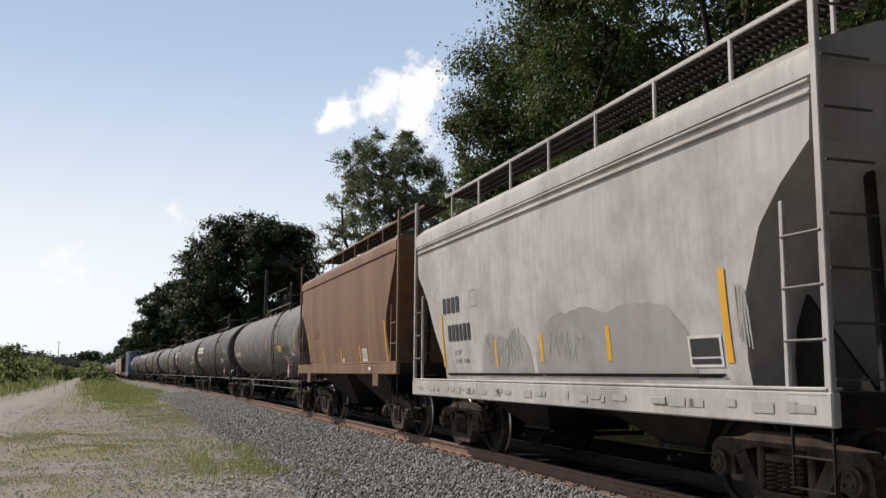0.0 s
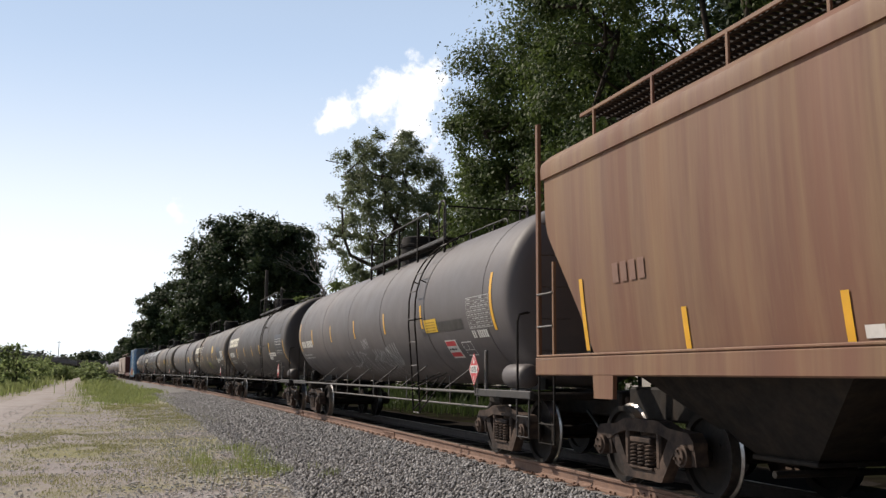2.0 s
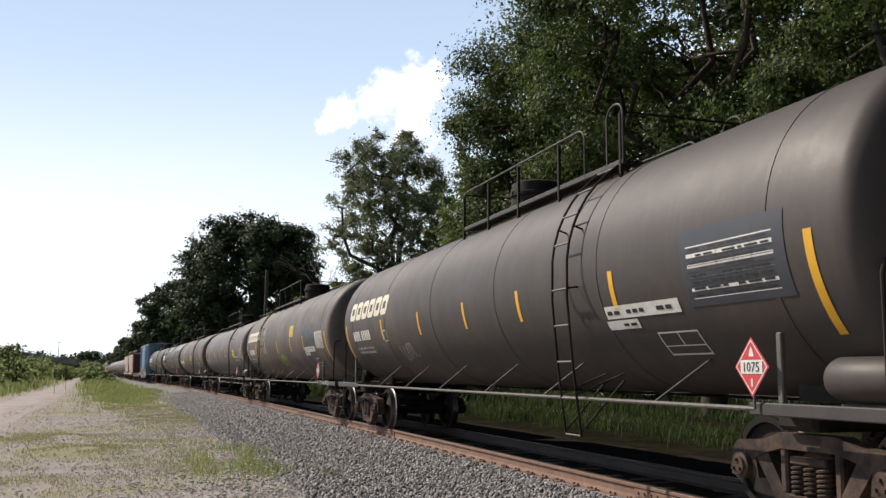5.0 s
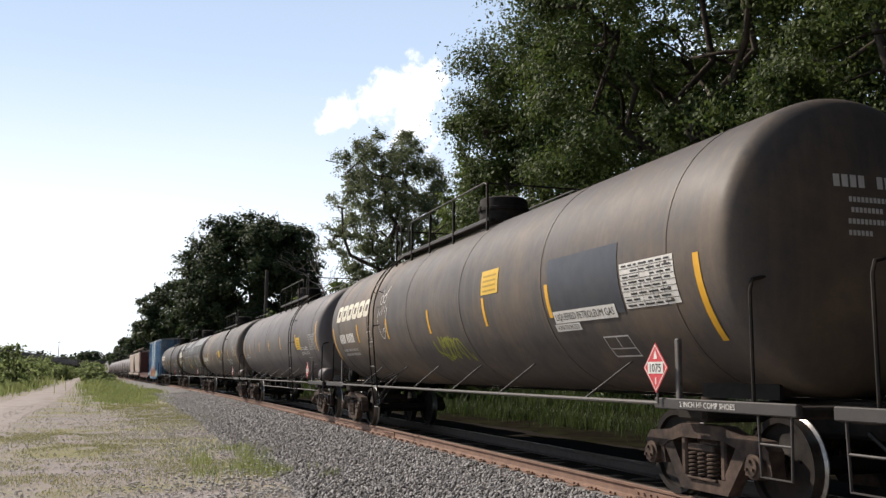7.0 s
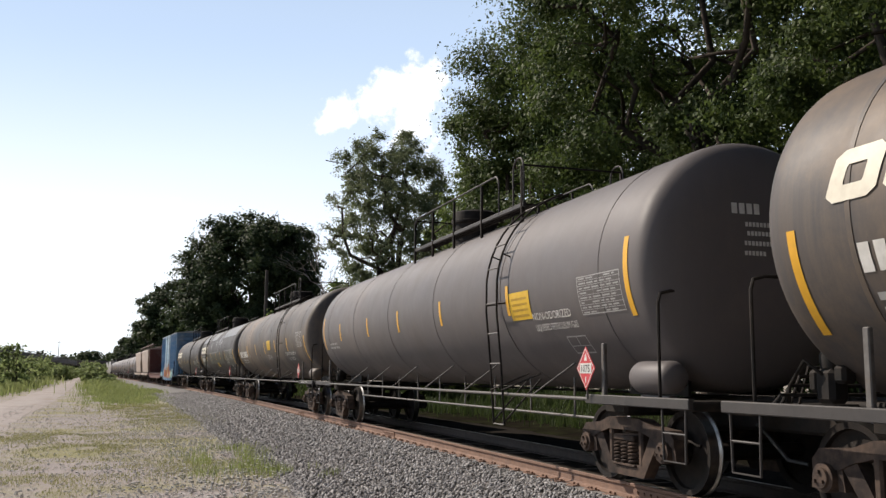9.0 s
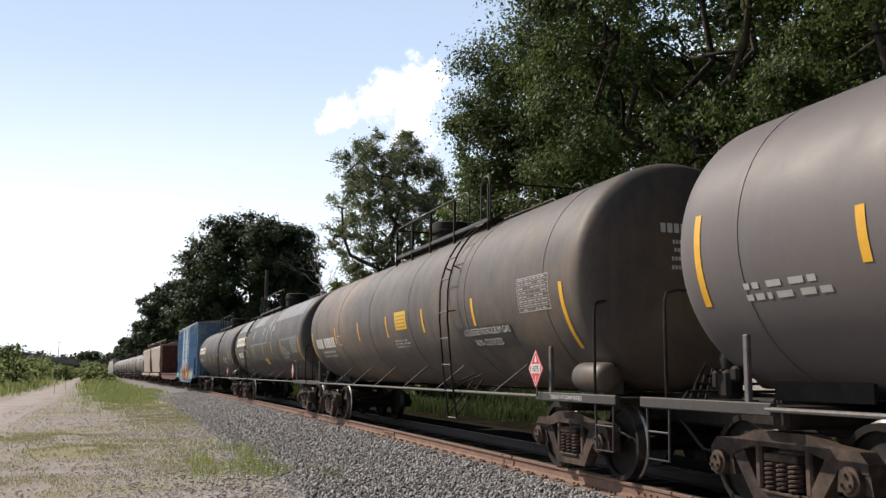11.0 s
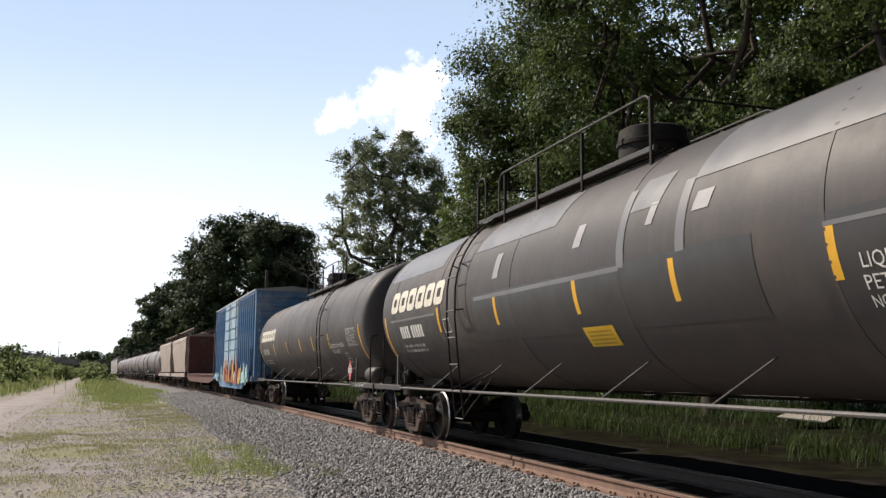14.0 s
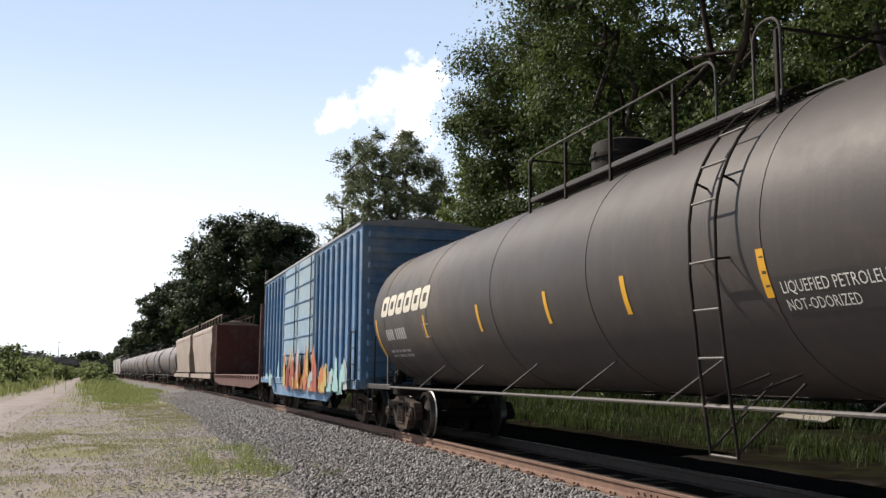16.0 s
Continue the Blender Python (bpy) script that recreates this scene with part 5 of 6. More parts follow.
def ground():
    """One sheet to the horizon, finer near the camera, a little uneven."""
    xs = np.concatenate([[-2500, -900, -300, -120, -60], np.arange(-40, 40.1, 1.0), [60, 120, 300, 900, 2500]])
    ys = np.concatenate([[-2500, -600, -150, -40], np.arange(-20, 120.1, 1.25), np.arange(130, 420, 12), [600, 1200, 4500]])
    vs, fs = [], []
    for y in ys:
        for x in xs:
            near = max(0.0, 1 - abs(y) / 130)
            z = GROUND + 0.05 * near * noise.noise((x * 0.35, y * 0.35, 0)) + 0.03 * near * noise.noise((x * 1.1, y * 1.1, 5))
            off = x - line_x(y)
            if abs(off) < 3.6:
                z = min(z, GROUND - 0.12)
            elif 0 < off < 13.5:
                z -= 0.30
            if off > 7:
                z += 0.25 * min((off - 7) / 5, 1.5)
            vs.append((x, y, z))
    w = len(xs)
    for j in range(len(ys) - 1):
        for i in range(w - 1):
            fs.append((j * w + i, j * w + i + 1, (j + 1) * w + i + 1, (j + 1) * w + i))
    f = Form().add(vs, fs)
    thing("ground", "pale gravelly ground with worn thin grass", "ground", kind="structure", form=f, material=ground_material(), smooth=60)


PATH_MAT = surface("dusty_gravel_path", (0.41, 0.362, 0.343), (0.34, 0.298, 0.280), 0.95, 0.0, 1.4, (0.30, 0.25, 0.2), 0.35, 0.5, bump=0.6, bump_scale=30.0, spec=0.2)
BALLAST = surface("grey_crushed_stone", (0.185, 0.177, 0.174), (0.29, 0.278, 0.270), 0.9, 0.0, 18.0, (0.12, 0.11, 0.105), 0.5, 6.0, bump=0.9, bump_scale=40.0, spec=0.2)


def path_edges(y):
    """Left and right side of the gravel path at y."""
    right = np.interp(y, [0, 16, 27, 52, 134, 250], [-1.5, -2.2, -3.4, -4.3, -8.2, -14.2])
    left = np.interp(y, [0, 16, 27, 55, 80, 133, 250], [-6.5, -6.6, -6.8, -7.2, -8.1, -10.2, -15.6])
    return left, right


def gravel_path():
    vs, fs = [], []
    ys = np.concatenate([np.arange(-6, 60, 0.8), np.arange(60, 250, 4)])
    for j, y in enumerate(ys):
        a, b = path_edges(y)
        a += 0.35 * noise.noise((0, y * 0.3, 3))
        b += 0.5 * noise.noise((0, y * 0.25, 9))
        for i in range(7):
            k = i / 6
            z = GROUND + 0.075 - 0.10 * (2 * k - 1) ** 4 + 0.02 * noise.noise((a + (b - a) * k, y * 0.5, 2))
            vs.append((a + (b - a) * k, y, z))
        if j:
            fs += [((j - 1) * 7 + i, (j - 1) * 7 + i + 1, j * 7 + i + 1, j * 7 + i) for i in range(6)]
    thing("gravel_path", "pale dusty gravel path beside the railway", "path", kind="structure", form=Form().add(vs, fs), material=PATH_MAT, smooth=60)


def bed_height(off):
    """Height of the stone bed across, by the distance from the middle of the track."""
    a = abs(off)
    return float(np.interp(a, [0, 1.6, 2.1, 3.0, 4.3, 4.6], [-0.19, -0.19, -0.23, -0.33, GROUND + 0.03, GROUND - 0.1]))


def ballast_bed():
    offs = np.concatenate([np.arange(-4.6, -2, 0.2), np.arange(-2, 2.01, 0.5), np.arange(2.2, 4.7, 0.3)])
    ys = np.concatenate([np.arange(-20, 60, 0.5), np.arange(60, 420, 5)])
    vs, fs = [], []
    for j, y in enumerate(ys):
        x0 = line_x(y)
        for o in offs:
            e = o * (1 + 0.05 * noise.noise((y * 0.4, o, 1)))
            vs.append((x0 + e, y, bed_height(o) + 0.03 * noise.noise((o * 2.1, y * 1.7, 4))))
        if j:
            w = len(offs)
            fs += [((j - 1) * w + i, (j - 1) * w + i + 1, j * w + i + 1, j * w + i) for i in range(w - 1)]
    # oily stone, its colour darkened further to carry the shade under the train
    oily = surface("shaded_oily_crushed_stone", (0.022, 0.020, 0.018), (0.040, 0.035, 0.031), 0.95, 0.0, 18.0, (0.025, 0.022, 0.02), 0.5, 2.0, bump=0.9, bump_scale=40.0, spec=0.0)
    ob = thing("ballast_bed", "grey crushed-stone track bed, coloured dark for oil and shade under the train", "track bed", kind="structure", form=Form().add(vs, fs), material=[BALLAST, oily], smooth=60)
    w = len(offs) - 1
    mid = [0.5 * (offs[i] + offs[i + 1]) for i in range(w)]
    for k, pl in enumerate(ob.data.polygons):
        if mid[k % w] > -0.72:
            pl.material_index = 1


def stones():
    """The loose stones of the bed near the camera, many kinds in one mesh."""
    rng = np.random.default_rng(4)
    cube = np.array([(x, y, z) for x in (-1, 1) for y in (-1, 1) for z in (-1, 1)], float)
    faces = np.array([(0, 1, 3, 2), (4, 6, 7, 5), (0, 4, 5, 1), (2, 3, 7, 6), (0, 2, 6, 4), (1, 5, 7, 3)])
    n = 70000
    y = 8.0 + 66.0 * rng.random(n) ** 2.0
    off = -rng.uniform(0.3, 4.45, n)
    keep = (off < -1.05) | (rng.random(n) < 0.0)
    y, off = y[keep], off[keep]
    n = len(y)
    size = rng.uniform(0.011, 0.027, n) * (0.9 + 0.011 * y)
    V = np.repeat(cube[None], n, 0) * rng.uniform(0.45, 1.0, (n, 8, 3)) * rng.uniform(0.6, 1.15, (n, 1, 3))
    q = rng.normal(size=(n, 4))
    q /= np.linalg.norm(q, axis=1)[:, None]
    a, b, c, d = q.T
    R = np.stack([np.stack([1 - 2 * (c * c + d * d), 2 * (b * c - a * d), 2 * (b * d + a * c)], 1),
                  np.stack([2 * (b * c + a * d), 1 - 2 * (b * b + d * d), 2 * (c * d - a * b)], 1),
                  np.stack([2 * (b * d - a * c), 2 * (c * d + a * b), 1 - 2 * (b * b + c * c)], 1)], 1)
    V = np.einsum("nij,nkj->nki", R, V) * size[:, None, None]
    px = np.array([line_x(k) for k in y]) + off
    pz = np.array([bed_height(o) for o in off]) + size * 0.55 + 0.01
    V += np.stack([px, y, pz], 1)[:, None]
    # closed stones: share corners
    me = bpy.data.meshes.new("ballast_stones")
    me.vertices.add(8 * n)
    me.vertices.foreach_set("co", V.astype(np.float32).ravel())
    F = (faces[None] + 8 * np.arange(n)[:, None, None]).astype(np.int32)
    me.loops.add(24 * n)
    me.loops.foreach_set("vertex_index", F.ravel())
    me.polygons.add(6 * n)
    me.polygons.foreach_set("loop_start", np.arange(0, 24 * n, 4, dtype=np.int32))
    m = surface("loose_grey_stone", (0.285, 0.275, 0.272), (0.175, 0.168, 0.167), 0.85, 0.0, 9.0, bump=0.4, spec=0.3)
    nt = m.node_tree
    p = nt.nodes["Principled BSDF"]
    geo, hsv, rng_n = nt.nodes.new("ShaderNodeNewGeometry"), nt.nodes.new("ShaderNodeHueSaturation"), nt.nodes.new("ShaderNodeMapRange")
    rng_n.inputs["To Min"].default_value, rng_n.inputs["To Max"].default_value = 0.42, 1.9
    nt.links.new(geo.outputs["Random Per Island"], rng_n.inputs["Value"])
    nt.links.new(rng_n.outputs["Result"], hsv.inputs["Value"])
    src = p.inputs["Base Color"].links[0].from_socket
    nt.links.new(src, hsv.inputs["Color"])
    nt.links.new(hsv.outputs["Color"], p.inputs["Base Color"])
    me.materials.append(m)
    me.update(calc_edges=True)
    ob = new("ballast_stones", me)
    tagged(ob, "loose grey crushed stones heaped beside the rails", "gravel", kind="stuff")


def pebbles():
    """Scattered pale pebbles lying on the open ground."""
    rng = np.random.default_rng(12)
    n = 15000
    y = 12 + 36 * rng.random(n) ** 1.5
    x = np.where(rng.random(n) < 0.55, 2.6 - 3.2 * rng.random(n) ** 1.6, rng.uniform(-5.5, 2.6, n))
    f_v, f_f = [], []
    cube = np.array([(a, b, c) for a in (-1, 1) for b in (-1, 1) for c in (-1, 1)], float)
    faces = [(0, 1, 3, 2), (4, 6, 7, 5), (0, 4, 5, 1), (2, 3, 7, 6), (0, 2, 6, 4), (1, 5, 7, 3)]
    for k in range(n):
        s = 0.006 + (0.020 if x[k] > 0.6 else 0.014) * rng.random() ** 2.0
        q = cube * rng.uniform(0.5, 1.0, (8, 3)) * s * np.array([1.3, 1.0, 0.8])
        a = rng.uniform(0, 6.28)
        c, d = math.cos(a), math.sin(a)
        left, right = path_edges(y[k])
        zb = GROUND + (0.075 if left + 0.5 < x[k] < right - 0.5 else 0.03)
        f_v += [(x[k] + p[0] * c - p[1] * d, y[k] + p[0] * d + p[1] * c, zb + p[2]) for p in q]
        f_f += [tuple(i + 8 * k for i in g) for g in faces]
    m = surface("pale_pebble", (0.60, 0.575, 0.555), (0.40, 0.38, 0.365), 0.9, 0.0, 4.0, bump=0.1, spec=0.2)
    ob = new("pebbles", Form().add(f_v, f_f).mesh("pebbles", m, None, recalc=False))
    tagged(ob, "small pale pebbles scattered on bare ground", "pebbles", kind="stuff")


def rail_profile():
    """Half-metre-less tall steel rail: foot, web, head, top at 0."""
    return [(-0.076, -0.186), (-0.076, -0.176), (-0.018, -0.158), (-0.009, -0.140), (-0.009, -0.058), (-0.018, -0.046), (-0.036, -0.040), (-0.037, -0.010), (-0.030, -0.001),
            (0.030, -0.001), (0.037, -0.010), (0.036, -0.040), (0.018, -0.046), (0.009, -0.058), (0.009, -0.140), (0.018, -0.158), (0.076, -0.176), (0.076, -0.186)]


def track():
    tr = thing("railway_track", "single railway track with rusty rails on wooden ties", "railway track", kind="structure")
    prof = rail_profile()
    for side in (-1, 1):
        vs, fs = [], []
        ys = np.concatenate([np.arange(-20, 130, 2.0), np.arange(130, 420, 8)])
        n = len(prof)
        for j, y in enumerate(ys):
            m = line_pose(y)
            for (a, b) in prof:
                vs.append(m @ Vector((side * 0.7535 + a, 0, b)))
            if j:
                fs += [((j - 1) * n + i, (j - 1) * n + (i + 1) % n, j * n + (i + 1) % n, j * n + i) for i in range(n)]
        # far rail gets the darker colour that stands for shade
        me = Form().add(vs, fs).mesh("rail", [RAIL_RUST if side < 0 else RAIL_SHADED, RAIL_TOP], None)
        for pl in me.polygons:
            if pl.normal.z > 0.8 and pl.center.z > -0.02:
                pl.material_index = 1
        part("rail", me, None, tr)
    # bolted joint bars on the near rail
    for y in (9.75, 21.6, 33.4):
        f = Form()
        f.slab([(-0.45, -0.145), (0.45, -0.145), (0.45, -0.055), (-0.45, -0.055)], -0.7535 - 0.03, -0.7535 - 0.012)
        for k in range(6):
            yy = -0.36 + 0.144 * k
            f.lathe([(-0.7535 - 0.05, 0.016), (-0.7535 - 0.03, 0.018)], "x", 6, (0, yy, -0.10))
        part("joint_bar", f, RAIL_RUST, tr, at=line_pose(y))
    tie_me = Form().box((0, 0, -0.27), (2.59, 0.225, 0.16), 0.012).mesh("tie", surface("weathered_tie_timber", (0.05, 0.038, 0.03), (0.085, 0.065, 0.05), 0.9, 0.0, 3.0, bump=0.6, stretch=(1, 8, 8), vary=0.25))
    fp = Form().box((-0.7535, 0, -0.186), (0.36, 0.19, 0.022), 0.004)
    for yy in (-0.06, 0.06):
        for xx in (-0.085, 0.085):
            fp.box((-0.7535 + xx, yy, -0.165), (0.03, 0.022, 0.03), 0.004)
    plate_me = fp.mesh("tie_plate", RAIL_RUST)
    # spring anchors clipped round the foot of the rail
    fa = Form().tube([(-0.7535 - 0.085, 0, -0.16), (-0.7535 - 0.088, 0, -0.20), (-0.7535 - 0.05, 0, -0.212), (-0.7535 + 0.05, 0, -0.205)], 0.011, 6)
    anchor_me = fa.mesh("rail_anchor", RAIL_RUST)
    y = 3.0
    k = 0
    while y < 120:
        part("tie", tie_me, None, tr, at=line_pose(y))
        if y < 60:
            part("tie_plate", plate_me, None, tr, at=line_pose(y))
            if y < 40 and k % 2 == 0:
                part("rail_anchor", anchor_me, None, tr, at=line_pose(y + 0.14))
                part("rail_anchor", anchor_me, None, tr, at=line_pose(y - 0.14))
        y += 0.51 if y < 60 else 0.55
        k += 1


def far_side():
    """Cinder and leaf litter strip between the track and the trees, shade put into its colour."""
    vs, fs = [], []
    ys = np.concatenate([np.arange(-10, 80, 1.0), np.arange(80, 260, 6)])
    offs = np.arange(3.4, 15.1, 0.9)
    w = len(offs)
    for j, y in enumerate(ys):
        for o in offs:
            z = GROUND + 0.02 + 0.30 * max(0.0, min((o - 6.5) / 5, 1.5)) + 0.06 * noise.noise((o * 0.8, y * 0.6, 7))
            vs.append((line_x(y) + o, y, z))
        if j:
            fs += [((j - 1) * w + i, (j - 1) * w + i + 1, j * w + i + 1, j * w + i) for i in range(w - 1)]
    # near-black base stands for the shade of train and trees on this soil
    m = surface("shade_dark_cinder_soil", (0.010, 0.009, 0.007), (0.020, 0.017, 0.013), 0.95, 0.0, 2.0, (0.026, 0.030, 0.014), 0.5, 0.7, bump=0.8, bump_scale=14.0, spec=0.0)
    thing("cinder_verge", "cinder ground with leaf litter, coloured near-black for shade under trees", "verge", kind="structure", form=Form().add(vs, fs), material=m, smooth=60)


ground()
far_side()
gravel_path()
ballast_bed()
stones()
pebbles()
track()

# ---- trees and growth ----
BARK = surface("grey_brown_bark", (0.075, 0.058, 0.045), (0.045, 0.036, 0.03), 0.95, 0.0, 5.0, bump=0.8, bump_scale=18.0, stretch=(1, 1, 0.3), spec=0.2)
LEAF_NEAR = leafy("broad_green_leaves", (0.030, 0.050, 0.015), (0.112, 0.152, 0.042), 0.40, 0.6)
LEAF_LIGHT = leafy("light_willowy_leaves", (0.105, 0.128, 0.072), (0.23, 0.265, 0.140), 0.5, 0.6)
LEAF_DARK = leafy("dark_green_leaves", (0.030, 0.048, 0.021), (0.068, 0.096, 0.038), 0.30, 0.65)
# bush green lightened to carry sunlight and distance haze
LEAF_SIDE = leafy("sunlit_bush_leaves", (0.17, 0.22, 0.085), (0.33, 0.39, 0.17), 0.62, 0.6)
LEAF_BUSH = leafy("bright_green_leaves", (0.085, 0.125, 0.036), (0.20, 0.255, 0.085), 0.5, 0.6)
# weed green darkened to carry the half shade behind the track
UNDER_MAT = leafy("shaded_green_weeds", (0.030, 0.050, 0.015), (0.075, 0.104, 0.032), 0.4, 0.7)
GRASS_MAT = leafy("dry_green_grass", (0.21, 0.222, 0.085), (0.35, 0.335, 0.16), 0.45, 0.6)
WEED_MAT = leafy("fresh_green_weeds", (0.17, 0.215, 0.07), (0.31, 0.345, 0.135), 0.5, 0.6)


def leaf_quads(rng, centres, size, outward):
    """A pointed leaf (kite of four corners) at each centre, its face turned roughly outward and up."""
    n = len(centres)
    nor = outward * 0.9 + np.array([0, 0, 0.45]) + rng.normal(size=(n, 3)) * 0.55
    nor /= np.linalg.norm(nor, axis=1)[:, None]
    d = rng.normal(size=(n, 3))
    d[:, 2] -= 0.5
    d -= (d * nor).sum(1)[:, None] * nor
    d /= np.linalg.norm(d, axis=1)[:, None]
    e = np.cross(nor, d)
    s = size * rng.uniform(0.6, 1.35, n)[:, None]
    return np.stack([centres - d * s * 0.5, centres + e * s * 0.29, centres + d * s * 0.5, centres - e * s * 0.29], 1)


def tree(name, x, y, height, spread, seed, leaf, label, category="tree", clumps=90, per=420, leaf_size=0.16, first=0.28, puff=1.0, low=0.3, lean=(0, 0), gap=0.0, group="", z=None, ragged=0.18):
    """Tapered trunk, limbs that fork, and a crown of leaf clumps about the twig ends."""
    rng = np.random.default_rng(seed)
    base = Vector((x, y, (GROUND if z is None else z)))
    t = thing(name, label, category, group, at=Matrix.Translation(base))
    wood = Form()
    top_r = height * 0.012
    trunk = []
    h0 = height * first
    for k in range(6):
        f = k / 5
        trunk.append(Vector((lean[0] * f + 0.15 * rng.normal() * f, lean[1] * f + 0.15 * rng.normal() * f, h0 * f)))
    cone(wood, trunk, height * 0.022, height * 0.015)
    ends = []
    limbs = 6
    for i in range(limbs):
        a = 2 * math.pi * (i + rng.uniform(-0.3, 0.3)) / limbs
        up = rng.uniform(0.35, 1.0) if i else 1.0
        r = spread * rng.uniform(0.5, 0.85) * (1.25 - up) if i else 0.2
        end = Vector((trunk[-1].x + r * 1.3 * math.cos(a), trunk[-1].y + r * 1.3 * math.sin(a), h0 + (height - h0) * (0.25 + 0.6 * up)))
        line = bend(trunk[-1], end, rng, 0.08)
        cone(wood, line, height * 0.010, height * 0.004)
        ends += line[2:]
        for j in range(4):
            s = line[rng.integers(2, len(line))]
            e2 = s + Vector((rng.normal(), rng.normal(), rng.uniform(-0.2, 0.9))) * spread * 0.33
            l2 = bend(s, e2, rng, 0.1)
            cone(wood, l2, height * 0.004, height * 0.0015)
            ends += l2[2:]
    part("trunk", wood, BARK, t, smooth=60)
    # clumps fill an uneven dome
    cs = []
    mid, half = height * (1 + low) / 2, height * (1 - low) / 2
    while len(cs) < clumps:
        p = rng.normal(size=3)
        p /= np.linalg.norm(p)
        rad = rng.uniform(0.45, 1.0) ** 0.6
        lump = 1 + ragged * noise.noise((p[0] * 1.7 + seed, p[1] * 1.7, p[2] * 1.7)) + 0.12 * noise.noise((p[0] * 4 + seed, p[1] * 4, p[2] * 4))
        q = np.array([p[0] * spread * rad * lump + lean[0], p[1] * spread * rad * lump + lean[1], mid + p[2] * half * rad * lump])
        if gap and noise.noise((q[0] * 0.45 + seed, q[1] * 0.45, q[2] * 0.45)) < gap - 0.5:
            continue
        cs.append(q)
    pts, outs = [], []
    for q in cs:
        n = int(per * rng.uniform(0.6, 1.4))
        r = spread * 0.25 * puff * rng.uniform(0.6, 1.3)
        # sprays of leaves: a few twig ends on the clump, leaves gathered round each
        ends_n = 11
        tips = rng.normal(size=(ends_n, 3))
        tips[:, 2] *= 0.75
        tips /= np.linalg.norm(tips, axis=1)[:, None]
        tips *= r * rng.uniform(0.55, 1.0, ends_n)[:, None]
        w = rng.integers(0, ends_n, n)
        along = rng.uniform(0.35, 1.12, n)[:, None]
        spray = rng.normal(size=(n, 3)) * r * 0.20 * along
        d = tips[w] * along + spray
        d[:, 2] *= 0.8
        pts.append(q + d)
        away = d / (r + 1e-6) + 0.6 * (q - np.array([lean[0], lean[1], mid])) / spread
        outs.append(away / np.maximum(np.linalg.norm(away, axis=1), 0.3)[:, None])
    P = np.concatenate(pts)
    O = np.concatenate(outs)
    part("crown", quads("crown", leaf_quads(rng, P, leaf_size, O), leaf), None, t)
    return t


def bend(a, b, rng, amount, n=5):
    d = (b - a).length
    return [a.lerp(b, k / n) + Vector(rng.normal(size=3)) * d * amount * math.sin(math.pi * k / n) for k in range(n + 1)]


def cone(form, pts, r0, r1, n=7):
    """A tapering bar along points."""
    rings = []
    for i, p in enumerate(pts):
        d = (pts[min(i + 1, len(pts) - 1)] - pts[max(i - 1, 0)]).normalized()
        u = d.cross(Vector((0.31, 0.9, 0.27))).normalized()
        w = d.cross(u)
        r = r0 + (r1 - r0) * i / (len(pts) - 1)
        rings += [p + r * (math.cos(2 * math.pi * k / n) * u + math.sin(2 * math.pi * k / n) * w) for k in range(n)]
    m = len(pts)
    form.add(rings, [(i * n + k, i * n + (k + 1) % n, (i + 1) * n + (k + 1) % n, (i + 1) * n + k) for i in range(m - 1) for k in range(n)])


# large trees behind the track, from near to far
RIGHT_ROW = "trees along the track"
tree("tree", 19.7, 40.5, 19.8, 6.2, 1, LEAF_NEAR, "tall leafy green tree behind the track", clumps=240, per=900, leaf_size=0.175, low=0.16, ragged=0.12, group=RIGHT_ROW)
tree("tree", 18.0, 27, 21, 6.0, 2, LEAF_NEAR, "tall dense green tree behind the track", clumps=180, per=900, leaf_size=0.145, low=0.2, gap=0.12, group=RIGHT_ROW)
tree("tree", 17.5, 16.5, 19, 5.6, 3, LEAF_NEAR, "open-crowned tree with dark bare limbs", clumps=110, per=700, leaf_size=0.13, low=0.3, gap=0.32, group=RIGHT_ROW)
tree("tree", 28, 34, 23, 7.5, 4, LEAF_DARK, "dark tree standing behind the first row", clumps=130, per=460, leaf_size=0.30, low=0.10, group=RIGHT_ROW)
tree("tree", 27, 20, 18, 6.0, 14, LEAF_DARK, "dark tree standing behind the first row", clumps=90, per=340, leaf_size=0.28, low=0.10, gap=0.3, group=RIGHT_ROW)
tree("tree", 22.5, 50, 17, 5.5, 15, LEAF_NEAR, "leafy green tree filling the row", clumps=110, per=460, leaf_size=0.25, low=0.05, group=RIGHT_ROW)
tree("tree", 17.9, 49.5, 14.8, 3.0, 16, LEAF_BUSH, "young bright green tree at the edge of the row", clumps=90, per=420, leaf_size=0.20, low=0.10, group=RIGHT_ROW)
tree("tree", 16.3, 63, 19.2, 4.7, 5, LEAF_LIGHT, "grey-green feathery tree with several open limbs", clumps=330, per=330, leaf_size=0.15, low=0.26, puff=0.72, gap=0.06, ragged=0.10, group=RIGHT_ROW)
tree("tree", 10.2, 98, 18.4, 7.5, 6, LEAF_DARK, "broad dark round-crowned tree", clumps=420, per=330, leaf_size=0.34, low=0.08, puff=0.75, ragged=0.08, group=RIGHT_ROW)
tree("tree", 6.0, 150, 16.4, 7.0, 7, LEAF_DARK, "far dark tree beside the track", clumps=170, per=300, leaf_size=0.48, low=0.05, puff=0.8, group=RIGHT_ROW)
tree("tree", 2.0, 215, 14.6, 6.0, 8, LEAF_DARK, "far dark tree beside the track", clumps=110, per=240, leaf_size=0.6, low=0.05, group=RIGHT_ROW)
tree("tree", -2.8, 290, 11.5, 6.5, 9, LEAF_DARK, "far dark tree beside the track", clumps=90, per=200, leaf_size=0.75, low=0.02, group=RIGHT_ROW)
